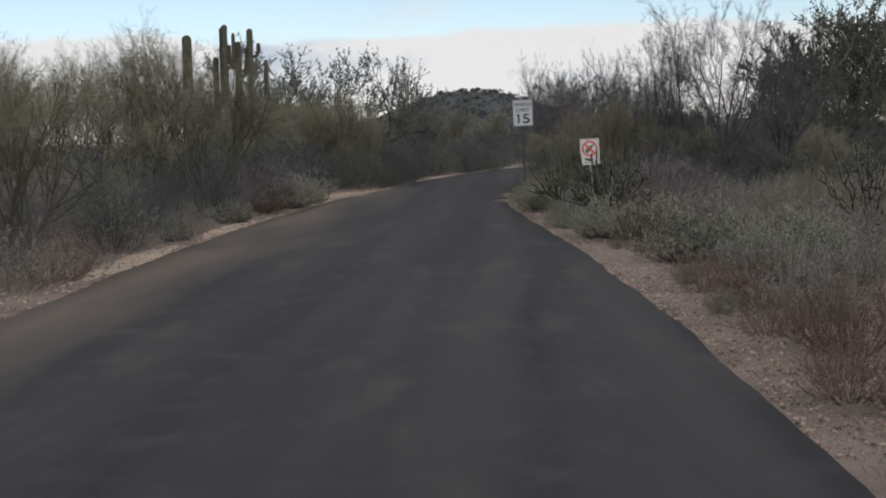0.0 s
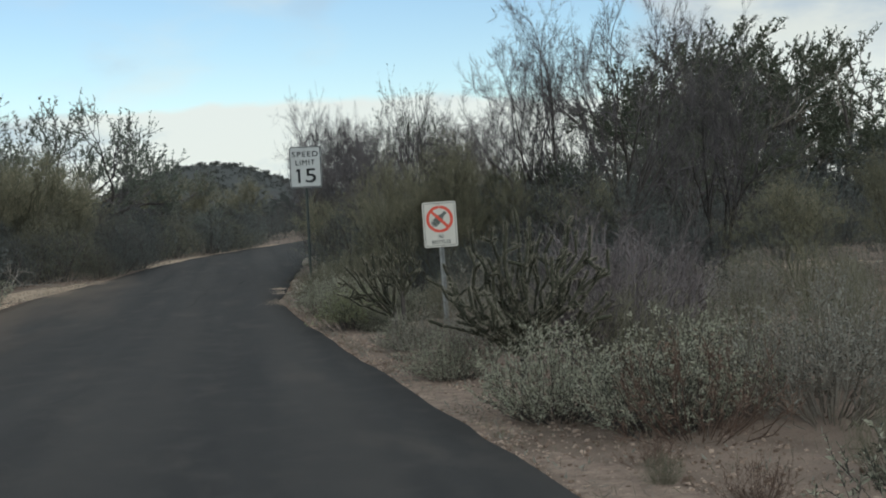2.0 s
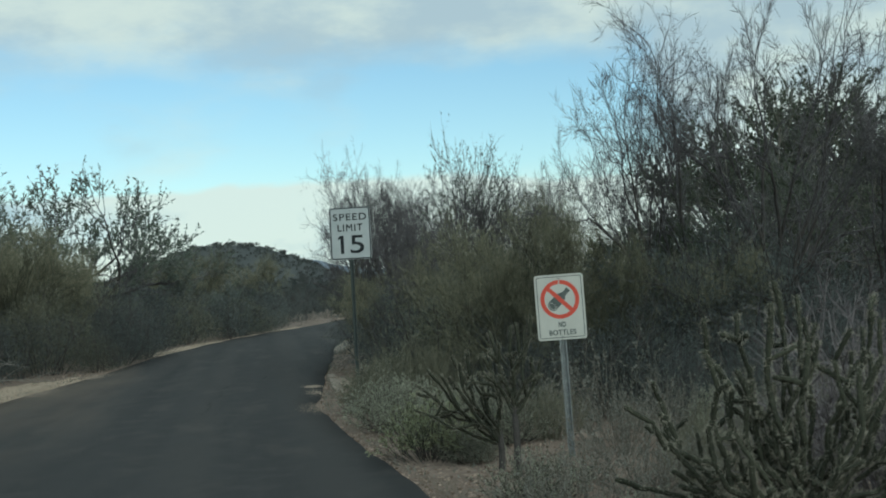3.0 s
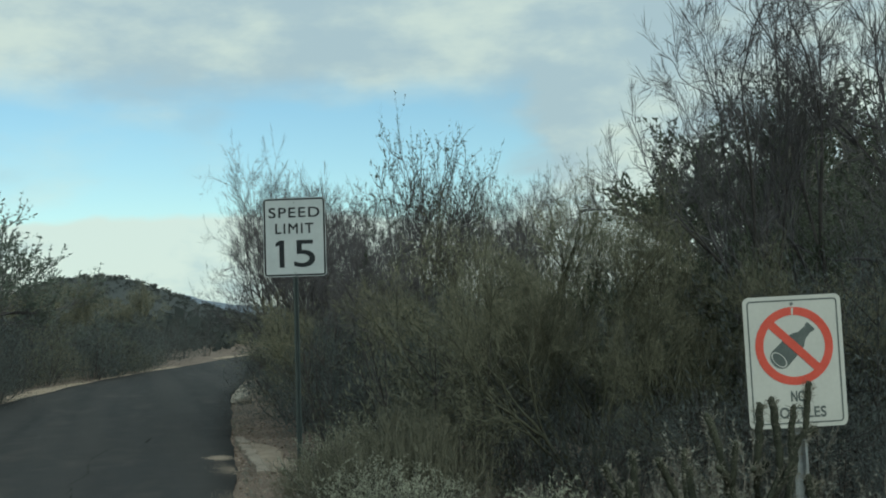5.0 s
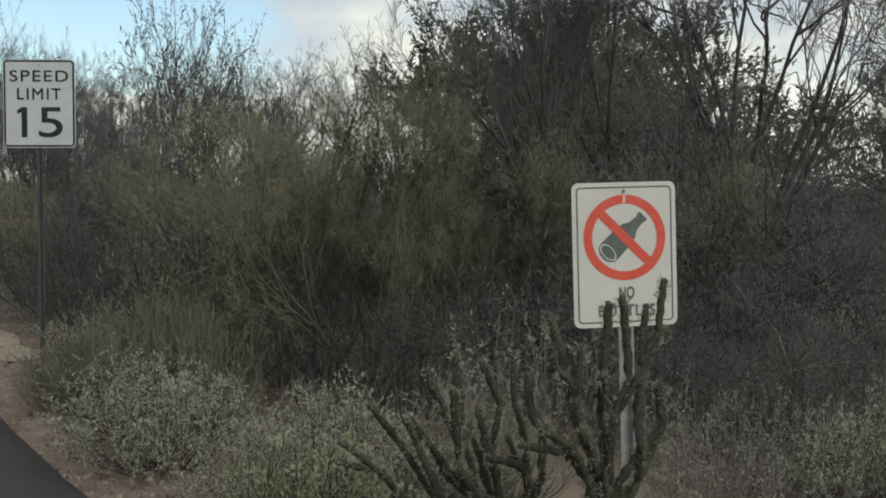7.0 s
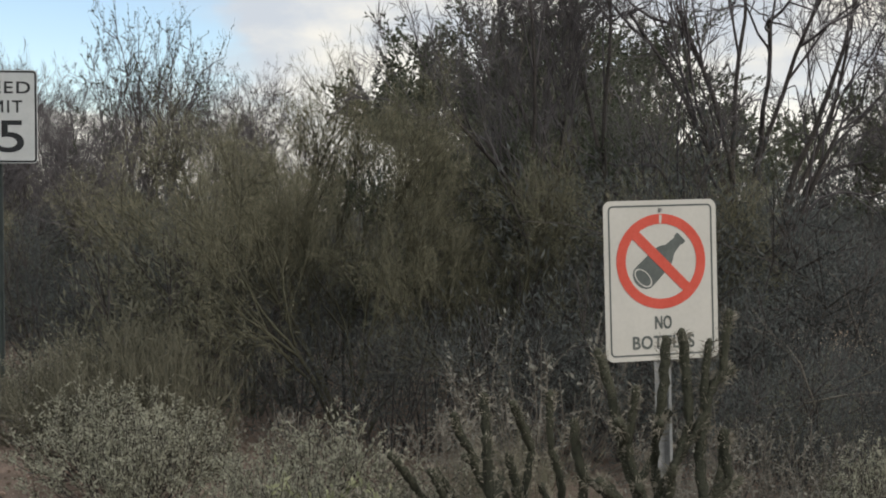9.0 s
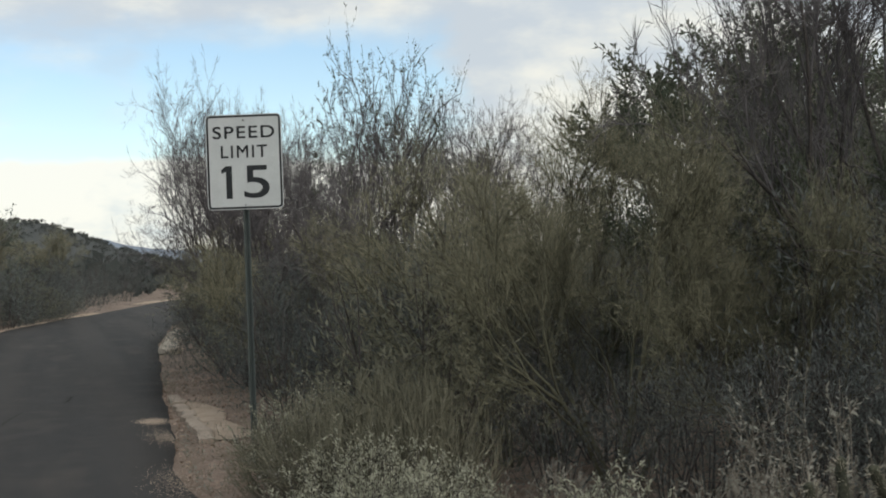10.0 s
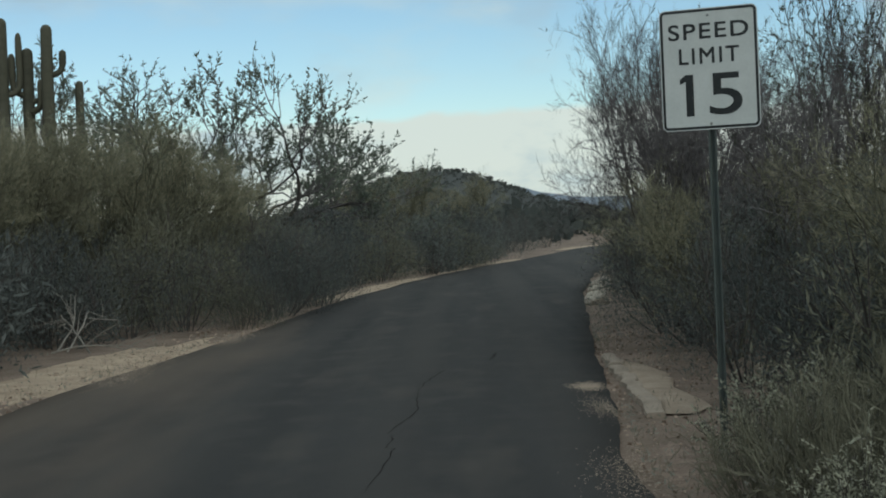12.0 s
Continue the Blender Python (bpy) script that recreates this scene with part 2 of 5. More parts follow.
M = {
    "asphalt": asphalt_material(),
    "sand": material("sand", (0.112, 0.085, 0.068), (0.31, 0.238, 0.193), 0.9, 0.95, 0.9, 45, vary=0),
    "pale_sand": material("pale_sand", (0.31, 0.238, 0.178), (0.55, 0.44, 0.335), 2.5, 0.95, 0.8, 60, vary=0),
    "gravel_sand": material("gravel_sand", (0.150, 0.110, 0.088), (0.37, 0.285, 0.232), 7.0, 0.95, 0.9, 70, vary=0),
    "stone": material("stone", (0.13, 0.092, 0.070), (0.42, 0.33, 0.27), 3.0, 0.9, 0.4, 80, vary=0.5, per_island=True),
    "pale_stone": material("pale_stone", (0.24, 0.21, 0.18), (0.52, 0.47, 0.40), 5.0, 0.9, 0.6, 60, vary=0.2),
    "grit": material("grit", (0.15, 0.12, 0.098), (0.36, 0.295, 0.24), 4.0, 0.95, 0, 60, vary=0.4, per_island=True),
    "silt": material("silt", (0.25, 0.198, 0.155), (0.45, 0.365, 0.29), 3.0, 0.95, 0.8, 60, vary=0),
    "wolfberry_twig": material("wolfberry_twig", (0.088, 0.077, 0.080), (0.19, 0.168, 0.172), 5, 0.9, 0, 60),
    "sign_cream": material("sign_cream", (0.54, 0.53, 0.485), (0.63, 0.615, 0.565), 5, 0.45, 0.03, 60, vary=0),
    "concrete": material("concrete", (0.22, 0.182, 0.150), (0.42, 0.355, 0.295), 3.0, 0.9, 0.5, 50, vary=0),
    "bark": material("bark", (0.040, 0.036, 0.035), (0.100, 0.090, 0.084), 8, 0.95, 0.8, 70),
    "twig": material("twig", (0.062, 0.057, 0.061), (0.140, 0.130, 0.134), 5, 0.9, 0, 60),
    "grey_twig": material("grey_twig", (0.085, 0.075, 0.065), (0.22, 0.20, 0.17), 5, 0.9, 0, 60),
    "pale_wood": material("pale_wood", (0.13, 0.12, 0.108), (0.28, 0.26, 0.235), 6, 0.9, 0.4, 60),
    "green_bark": material("green_bark", (0.052, 0.052, 0.035), (0.105, 0.102, 0.068), 5, 0.8, 0.2, 60),
    "green_twig": material("green_twig", (0.120, 0.115, 0.079), (0.238, 0.226, 0.156), 3, 0.8, 0, 50, vary=0.4),
    "ironwood_leaf": material("ironwood_leaf", (0.046, 0.057, 0.040), (0.115, 0.130, 0.090), 2, 0.7, 0, 30, leaf=0.35),
    "open_leaf": material("open_leaf", (0.072, 0.086, 0.072), (0.165, 0.185, 0.150), 2, 0.7, 0, 30, leaf=0.35),
    "small_leaf": material("small_leaf", (0.088, 0.092, 0.086), (0.205, 0.203, 0.184), 2, 0.75, 0, 30, leaf=0.45, vary=0.4),
    "thicket_leaf": material("thicket_leaf", (0.058, 0.066, 0.067), (0.138, 0.150, 0.145), 1.2, 0.8, 0, 30, leaf=0.3, vary=0.4, per_island=True),
    "olive_leaf": material("olive_leaf", (0.082, 0.083, 0.062), (0.185, 0.183, 0.138), 1.2, 0.8, 0, 30, leaf=0.3, vary=0.4, per_island=True),
    "silver_leaf": material("silver_leaf", (0.066, 0.069, 0.053), (0.36, 0.362, 0.282), 3, 0.75, 0, 30, leaf=0.2, vary=0.8, per_island=True),
    "young_leaf": material("young_leaf", (0.105, 0.115, 0.062), (0.32, 0.335, 0.205), 3, 0.7, 0, 30, leaf=0.25, vary=0.7, per_island=True),
    "bursage_leaf": material("bursage_leaf", (0.066, 0.066, 0.060), (0.26, 0.257, 0.222), 3, 0.8, 0, 30, leaf=0.2, vary=0.7, per_island=True),
    "straw": material("straw", (0.080, 0.078, 0.057), (0.205, 0.197, 0.145), 4, 0.85, 0, 40),
    "rust_twig": material("rust_twig", (0.066, 0.046, 0.037), (0.165, 0.115, 0.09), 4, 0.9, 0, 40),
    "cholla_skin": material("cholla_skin", (0.028, 0.031, 0.022), (0.070, 0.072, 0.050), 14, 0.85, 0.6, 70),
    "spine": material("spine", (0.13, 0.12, 0.095), (0.38, 0.35, 0.28), 8, 0.6, 0, 50),
    "saguaro_skin": material("saguaro_skin", (0.045, 0.045, 0.034), (0.088, 0.086, 0.063), 3, 0.8, 0.5, 40),
    # hill and far scrub: distance haze mixed into flat, bluish, close tones
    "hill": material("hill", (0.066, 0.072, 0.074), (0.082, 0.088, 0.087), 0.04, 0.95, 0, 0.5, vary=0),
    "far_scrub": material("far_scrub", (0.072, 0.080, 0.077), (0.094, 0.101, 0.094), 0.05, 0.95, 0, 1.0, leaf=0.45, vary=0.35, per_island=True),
    # pale blue base colour stands in for the haze before the ridge
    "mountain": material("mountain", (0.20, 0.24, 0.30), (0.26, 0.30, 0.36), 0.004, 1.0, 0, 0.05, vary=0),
    "sign_white": material("sign_white", (0.46, 0.482, 0.485), (0.56, 0.58, 0.58), 5, 0.45, 0.03, 60, vary=0),
    "sign_black": material("sign_black", (0.012, 0.014, 0.016), (0.030, 0.033, 0.036), 9, 0.5, 0.02, 80, vary=0),
    "sign_red": material("sign_red", (0.58, 0.078, 0.050), (0.68, 0.115, 0.080), 9, 0.5, 0.02, 80, vary=0),
    "sign_grey": material("sign_grey", (0.085, 0.10, 0.095), (0.15, 0.165, 0.155), 12, 0.55, 0.02, 80, vary=0),
    "post_green": material("post_green", (0.064, 0.078, 0.076), (0.104, 0.120, 0.116), 6, 0.6, 0.2, 70, vary=0),
    "galvanised": material("galvanised", (0.22, 0.23, 0.23), (0.40, 0.41, 0.41), 12, 0.5, 0.15, 80, vary=0, metal=0.6),
    "tar": material("tar", (0.014, 0.014, 0.014), (0.030, 0.028, 0.027), 9, 1.0, 0, 60, vary=0, spec=0.0),
    "bolt": material("bolt", (0.18, 0.18, 0.18), (0.35, 0.35, 0.35), 20, 0.4, 0, 80, vary=0, metal=0.9),
}


# ---- mesh helpers ----
def empty(name):
    return new(name)


def quads(name, verts, faces, mat, parent=None, smooth=True, label=""):
    """One mesh object from arrays of corners and four-sided faces."""
    me = bpy.data.meshes.new(name)
    verts, faces = np.asarray(verts, np.float32).reshape(-1, 3), np.asarray(faces, np.int32).reshape(-1, 4)
    me.vertices.add(len(verts))
    me.vertices.foreach_set("co", verts.ravel())
    me.loops.add(faces.size)
    me.loops.foreach_set("vertex_index", faces.ravel())
    me.polygons.add(len(faces))
    me.polygons.foreach_set("loop_start", np.arange(0, faces.size, 4, dtype=np.int32))
    me.polygons.foreach_set("use_smooth", np.full(len(faces), smooth))
    me.update(calc_edges=True)
    me.validate()
    me.materials.append(M[mat])
    ob = new(name, me)
    ob.parent = parent
    if label:
        tagged(ob, label)
    return ob


def part(name, bm, mat, parent=None, label="", smooth=False):
    me = bpy.data.meshes.new(name)
    bm.normal_update()
    bm.to_mesh(me)
    bm.free()
    for p in me.polygons:
        p.use_smooth = smooth
    me.materials.append(M[mat])
    ob = new(name, me)
    ob.parent = parent
    if label:
        tagged(ob, label)
    return ob


class Soup:
    """Gathers tubes and leaves into arrays."""

    def __init__(self):
        self.v, self.f, self.n = [], [], 0

    def add(self, v, f):
        self.v.append(v.reshape(-1, 3))
        self.f.append(f.reshape(-1, 4) + self.n)
        self.n += v.size // 3

    def tube(self, pts, rad, sides=4):
        pts, rad = np.asarray(pts, float), np.asarray(rad, float)
        d = np.gradient(pts, axis=0)
        d /= np.linalg.norm(d, axis=1, keepdims=True) + 1e-9
        ref = np.array([0.31, 0.95, 0.05]) if abs(d[0, 2]) > 0.7 else np.array([0.05, 0.1, 1.0])
        u = np.cross(d, ref)
        u /= np.linalg.norm(u, axis=1, keepdims=True) + 1e-9
        w = np.cross(d, u)
        a = np.arange(sides) * 2 * np.pi / sides + pts[0].sum() * 40  # the finest twigs are two-sided slivers, turned at random
        ring = pts[:, None] + rad[:, None, None] * (np.cos(a)[None, :, None] * u[:, None] + np.sin(a)[None, :, None] * w[:, None])
        i, j = np.meshgrid(np.arange(len(pts) - 1), np.arange(sides if sides > 2 else 1), indexing="ij")
        jn = (j + 1) % sides
        f = np.stack([i * sides + j, i * sides + jn, (i + 1) * sides + jn, (i + 1) * sides + j], -1)
        self.add(ring, f)

    def leaves(self, rng, at, along, length, width, spread=0.9, droop=0.0):
        """Folded-flat diamond leaves at the points, turned roughly along the given ways."""
        n = len(at)
        if not n:
            return
        d = along + rng.normal(0, spread, (n, 3))
        d[:, 2] -= droop
        d /= np.linalg.norm(d, axis=1, keepdims=True) + 1e-9
        s = np.cross(d, rng.normal(0, 1, (n, 3)))
        s /= np.linalg.norm(s, axis=1, keepdims=True) + 1e-9
        size = rng.uniform(0.6, 1.25, (n, 1))
        l, w = d * length * size, s * width * 0.5 * size
        v = np.stack([at, at + l * 0.45 + w, at + l, at + l * 0.45 - w], 1)
        self.add(v, np.arange(4 * n).reshape(-1, 4))

    def make(self, name, mat, parent=None, smooth=True, label=""):
        if not self.v:
            return None
        return quads(name, np.concatenate(self.v), np.concatenate(self.f), mat, parent, smooth, label)


def unit(v):
    return v / (np.linalg.norm(v) + 1e-9)


def grow(rng, base, way, length, radius, level, spec, wood, fine, ends):
    """A branch and its side branches. spec rows: (children, length ratio, spread, lift, wander)."""
    n = 7 if level == 0 else 6 if level == 1 else 5 if level < len(spec) - 1 else 3
    pts, d = [base], unit(way)
    kids, ratio, spread, lift, wander = spec[level]
    for _ in range(n - 1):
        d = unit(d + rng.normal(0, wander, 3) + np.array([0, 0, lift]))
        pts.append(pts[-1] + d * length / (n - 1))
    pts = np.array(pts)
    last = level == len(spec) - 1
    rad = np.linspace(radius, radius * (0.35 if last else 0.55), n)
    (fine if level >= 2 else wood).tube(pts, rad, 6 if level == 0 else 4 if level == 1 else 2 if last else 3)
    if last:
        ends.append(pts)
        return
    for c in range(kids):
        t = rng.uniform(0.4, 1.0) if c else 1.0
        i = min(int(t * (n - 1)), n - 2)
        p = pts[i] + (pts[i + 1] - pts[i]) * (t * (n - 1) - i)
        side = rng.normal(0, 1, 3)
        side = unit(side - d * (side @ d))
        grow(rng, p, unit(d + side * spread * rng.uniform(0.6, 1.3)), length * ratio * rng.uniform(0.78, 1.12), radius * 0.50, level + 1, spec, wood, fine, ends)


def strewn(rng, ends, per):
    """Points and ways along the end twigs, per of them on each."""
    m = min(len(e) for e in ends)
    p = np.array([e[-m:] for e in ends])
    i = rng.integers(0, p.shape[1] - 1, (len(p), per))
    t = rng.uniform(0, 1, (len(p), per, 1))
    r = np.arange(len(p))[:, None]
    a, b = p[r, i], p[r, i + 1]
    w = b - a
    return (a + w * t).reshape(-1, 3), (w / (np.linalg.norm(w, axis=-1, keepdims=True) + 1e-9)).reshape(-1, 3)


# ---- plants: each builder makes one plant of about the given height, standing at the origin ----
def build_tree(seed, name, height, stems, spec, wood_mat, twig_mat, sprays=(), lean=0.35, first=0.42, radius=0.07):
    """sprays: rows of (part name, material, how many on each end twig, length, width, spread, lift)."""
    rng = np.random.default_rng(seed)
    root = empty(name)
    wood, fine, ends = Soup(), Soup(), []
    for s in range(stems):
        a = 2 * np.pi * (s + rng.uniform(-0.3, 0.3)) / stems
        out = np.array([np.cos(a), np.sin(a), 0])
        grow(rng, out * 0.07 - np.array([0, 0, 0.12]), unit(out * lean * rng.uniform(0.5, 1.4) + np.array([0, 0, 1])), height * first, radius * rng.uniform(0.7, 1.1), 0, spec, wood, fine, ends)
    soups = []
    for label, mat, per, length, width, spread, lift in sprays:
        s = Soup()
        at, along = strewn(rng, ends, per)
        s.leaves(rng, at, along, length, width, spread, -lift)
        soups.append((label, mat, s))
    top = np.quantile(np.array([e[-1][2] for e in ends]), 0.985)
    for soup in (wood, fine, *(s for *_, s in soups)):
        soup.v = [v * (height / top) for v in soup.v]
    wood.make("trunk", wood_mat, root)
    fine.make("crown", twig_mat, root)
    for label, mat, s in soups:
        s.make(label, mat, root, smooth=False)
    return root, height


def build_shrub(seed, name, height, width, stems, twigs, stem_mat, leaf_mat, per, leaf, bare=0.25, wob=0.12, rad=0.004, dome=0.72, spread=0.9):
    """A mound of many stems that fan out from one root, with side twigs and small leaves towards the ends."""
    rng = np.random.default_rng(seed)
    root = empty(name)
    wood, ends = Soup(), []
    for _ in range(stems):
        a, r = rng.uniform(0, 2 * np.pi), np.sqrt(rng.uniform(0, 1))
        lump = 1 + 0.16 * math.sin(2 * a + seed) + 0.10 * math.sin(5 * a + 2 * seed)
        tip = np.array([np.cos(a) * r * width / 2 * lump, np.sin(a) * r * width / 2 * lump, height * np.sqrt(max(0.05, 1 - dome * r * r)) * rng.uniform(0.68, 1.08)])
        start = np.array([np.cos(a), np.sin(a), 0]) * r * width * 0.16 - np.array([0, 0, 0.05])
        t = np.linspace(0, 1, 4)[:, None]
        bow = np.array([np.cos(a), np.sin(a), 0]) * r * width * 0.12
        pts = start + (tip - start) * t + bow * np.sin(t * np.pi) + rng.normal(0, wob * 0.12, (4, 3)) * t
        wood.tube(pts, np.linspace(rad * 1.8, rad * 0.6, 4), 3)
        ends.append(pts[1:])
        for _ in range(twigs):
            k = rng.uniform(bare, 0.97) * 3
            i = min(int(k), 2)
            p = pts[i] + (pts[i + 1] - pts[i]) * (k - i)
            d = unit(unit(tip - start) + rng.normal(0, 0.6, 3) + np.array([0, 0, 0.2]))
            ln = rng.uniform(0.14, 0.34) * height
            q = p + d * ln * 0.55 + rng.normal(0, 0.01, 3)
            ext = q + unit(d + rng.normal(0, 0.35, 3)) * ln * 0.45
            tw = np.array([p, q, ext])
            wood.tube(tw, np.array([rad, rad * 0.7, rad * 0.35]) * 1.2, 2)
            ends.append(tw)
    wood.make("branchwork", stem_mat, root)
    if per:
        leaves = Soup()
        at, along = strewn(rng, ends, per)
        keep = at[:, 2] > height * bare * rng.uniform(0.3, 1.1, len(at))
        leaves.leaves(rng, at[keep], along[keep], *leaf, spread)
        leaves.make("foliage", leaf_mat, root, smooth=False)
    return root, height


def build_mound(seed, name, height, width, lobes, leaves, leaf, stem_mat, leaf_mat, shoots=60):
    """A dense bush of several rounded heads of fine foliage on forked stems, with dark gaps between them and loose shoots on top."""
    rng = np.random.default_rng(seed)
    root = empty(name)
    wood, green = Soup(), Soup()
    for b in range(lobes):
        a, r = 2 * np.pi * (b * 0.618 + rng.uniform(-0.1, 0.1)), np.sqrt((b + 0.4) / lobes)
        size = width * rng.uniform(0.17, 0.27)
        top = height * np.sqrt(max(0.12, 1 - 0.75 * r * r)) * rng.uniform(0.72, 1.04)
        c = np.array([np.cos(a) * r * width * 0.38, np.sin(a) * r * width * 0.38, max(top - size * 0.8, size * 0.5)])
        base = np.array([np.cos(a), np.sin(a), 0]) * r * width * 0.10 - np.array([0, 0, 0.06])
        mid = base + (c - base) * 0.55 + rng.normal(0, 0.05, 3)
        wood.tube([base, mid, c], [0.014, 0.010, 0.005], 4)
        n = leaves // lobes
        d = rng.normal(0, 1, (n, 3))
        d /= np.linalg.norm(d, axis=1, keepdims=True)
        lump = 1 + 0.22 * np.sin(d[:, :1] * 6 + seed + b) * np.cos(d[:, 1:2] * 5) + rng.normal(0, 0.10, (n, 1))
        at = c + d * size * lump * rng.uniform(0.25, 1.0, (n, 1)) ** 0.4 * np.array([1.0, 1.0, 0.95])
        low = rng.uniform(0, 1, (n, 1)) < 0.28  # some foliage hangs down to the ground under the head
        at = np.where(low, at * np.array([1, 1, 0]) + np.array([0, 0, 1]) * at[:, 2:] * rng.uniform(0.05, 0.95, (n, 1)), at)
        at[:, 2] = np.maximum(at[:, 2], 0.02)
        green.leaves(rng, at, d * 0.5 + np.array([0, 0, 0.7]), *leaf, 0.6)
        for _ in range(shoots // lobes):
            e = unit(rng.normal(0, 0.7, 3) + np.array([0, 0, 1.0]))
            p = c + e * size * rng.uniform(0.5, 0.95)
            wood.tube([c, p, p + unit(e + rng.normal(0, 0.3, 3)) * size * rng.uniform(0.2, 0.6)], [0.005, 0.004, 0.002], 2)
    wood.make("branchwork", stem_mat, root)
    green.make("foliage", leaf_mat, root, smooth=False)
    return root, height


def joint_mesh(seed):
    """One cholla joint, a quarter metre long: a slightly bowed stem with rows of raised knobs and a blunt end."""
    rng = np.random.default_rng(seed)
    n, k = 10, 6
    z = np.concatenate([np.linspace(0, 0.236, n - 2), [0.246, 0.25]])
    r = np.concatenate([[0.011], np.full(n - 4, 0.0165), [0.0155, 0.010, 0.002]])
    a = np.arange(k) * 2 * np.pi / k
    bow = 0.012 * np.sin(z / 0.25 * np.pi) * rng.uniform(-1, 1)
    knob = 1 + 0.20 * np.where((np.arange(n)[:, None] + np.arange(k)[None]) % 2 == 0, 1, -1) + rng.normal(0, 0.06, (n, k))
    rr = r[:, None] * knob
    v = np.stack([rr * np.cos(a) + bow[:, None], rr * np.sin(a), np.repeat(z[:, None], k, 1)], -1)
    i, j = np.meshgrid(np.arange(n - 1), np.arange(k), indexing="ij")
    jn = (j + 1) % k
    ob = quads("joint", v, np.stack([i * k + j, i * k + jn, (i + 1) * k + jn, (i + 1) * k + j], -1), "cholla_skin")
    me = ob.data
    bpy.data.objects.remove(ob)
    return me


JOINTS = [joint_mesh(900 + i) for i in range(6)]


def build_cholla(seed, name, tips, fork=0.3, extra=1):
    """A staghorn cholla: spiny joints in arms that fork from a short woody trunk and bend up to the given tips; each joint is a part."""
    rng = np.random.default_rng(seed)
    root = empty(name)
    spines, wood = Soup(), Soup()
    wood.tube([(0, 0, -0.1), (0.01, 0, fork * 0.5), (0.0, 0.01, fork + 0.06)], [0.036, 0.030, 0.024], 7)

    def joint(p, q, thick):
        d = q - p
        ln = np.linalg.norm(d)
        d = d / ln
        ob = new("joint", JOINTS[rng.integers(len(JOINTS))])
        ob.parent = root
        turn = Vector((0, 0, 1)).rotation_difference(Vector(d)) @ Euler((0, 0, rng.uniform(0, 6.28))).to_quaternion()
        ob.matrix_basis = Matrix.LocRotScale(Vector(p), turn, Vector((thick, thick, ln * 1.04 / 0.25)))
        n = int(80 + 330 * ln)
        k = rng.uniform(0.0, 1.0, (n, 1)) ** 0.4
        side = rng.normal(0, 1, (n, 3))
        side -= d * (side @ d)[:, None]
        side /= np.linalg.norm(side, axis=1, keepdims=True)
        spines.leaves(rng, p + d * ln * k + side * 0.014 * thick, side + 0.5 * d, 0.024, 0.0024, 0.45)

    more = [(tx + rng.normal(0, 0.14), ty + rng.normal(0, 0.16), max(0.5, tz * rng.uniform(0.62, 0.95))) for tx, ty, tz in tips for _ in range(extra)]
    for tx, ty, tz in list(tips) + more:
        tip = np.array([tx, ty, tz])
        start = np.array([tx * 0.06, ty * 0.06, fork * rng.uniform(0.75, 1.25)])
        start[2] = min(start[2], tz * 0.6)
        bend = np.array([tx * rng.uniform(0.5, 0.95), ty * rng.uniform(0.5, 0.95), start[2] + (tz - start[2]) * rng.uniform(0.22, 0.6)])
        n = max(3, int(np.linalg.norm(tip - start) / 0.155))
        t = np.linspace(0, 1, n + 1)[:, None]
        pts = start * (1 - t) ** 2 + 2 * bend * t * (1 - t) + tip * t * t
        pts[1:-1] += rng.normal(0, 0.03, (n - 1, 3))
        for a in range(n):
            joint(pts[a], pts[a + 1], rng.uniform(0.72, 1.0))
            for _ in range(rng.choice([0, 1, 2], p=[0.4, 0.42, 0.18]) if 0 < a < n - 1 else 0):
                d = unit(pts[a + 1] - pts[a])
                p = pts[a] + (pts[a + 1] - pts[a]) * rng.uniform(0.5, 1.0)
                joint(p, p + unit(d * 0.4 + unit(rng.normal(0, 1, 3)) * 0.9 + np.array([0, 0, 0.3])) * rng.uniform(0.06, 0.19), rng.uniform(0.7, 1.0))
    wood.make("trunk", "bark", root)
    tagged(spines.make("spine_cover", "spine", root, smooth=False), kind="stuff")
    return root


def ribbed(soup, pts, rad, ribs=14):
    """A fluted column along the points."""
    pts = np.asarray(pts, float)
    d = np.gradient(pts, axis=0)
    d /= np.linalg.norm(d, axis=1, keepdims=True)
    u = np.cross(d, np.array([0.02, 1.0, 0.03]))
    u /= np.linalg.norm(u, axis=1, keepdims=True)
    w = np.cross(d, u)
    k = ribs * 2
    a = np.arange(k) * 2 * np.pi / k
    flute = np.where(np.arange(k) % 2 == 0, 1.0, 0.86)
    ring = pts[:, None] + np.asarray(rad)[:, None, None] * flute[None, :, None] * (np.cos(a)[None, :, None] * u[:, None] + np.sin(a)[None, :, None] * w[:, None])
    i, j = np.meshgrid(np.arange(len(pts) - 1), np.arange(k), indexing="ij")
    jn = (j + 1) % k
    soup.add(ring, np.stack([i * k + j, i * k + jn, (i + 1) * k + jn, (i + 1) * k + j], -1))


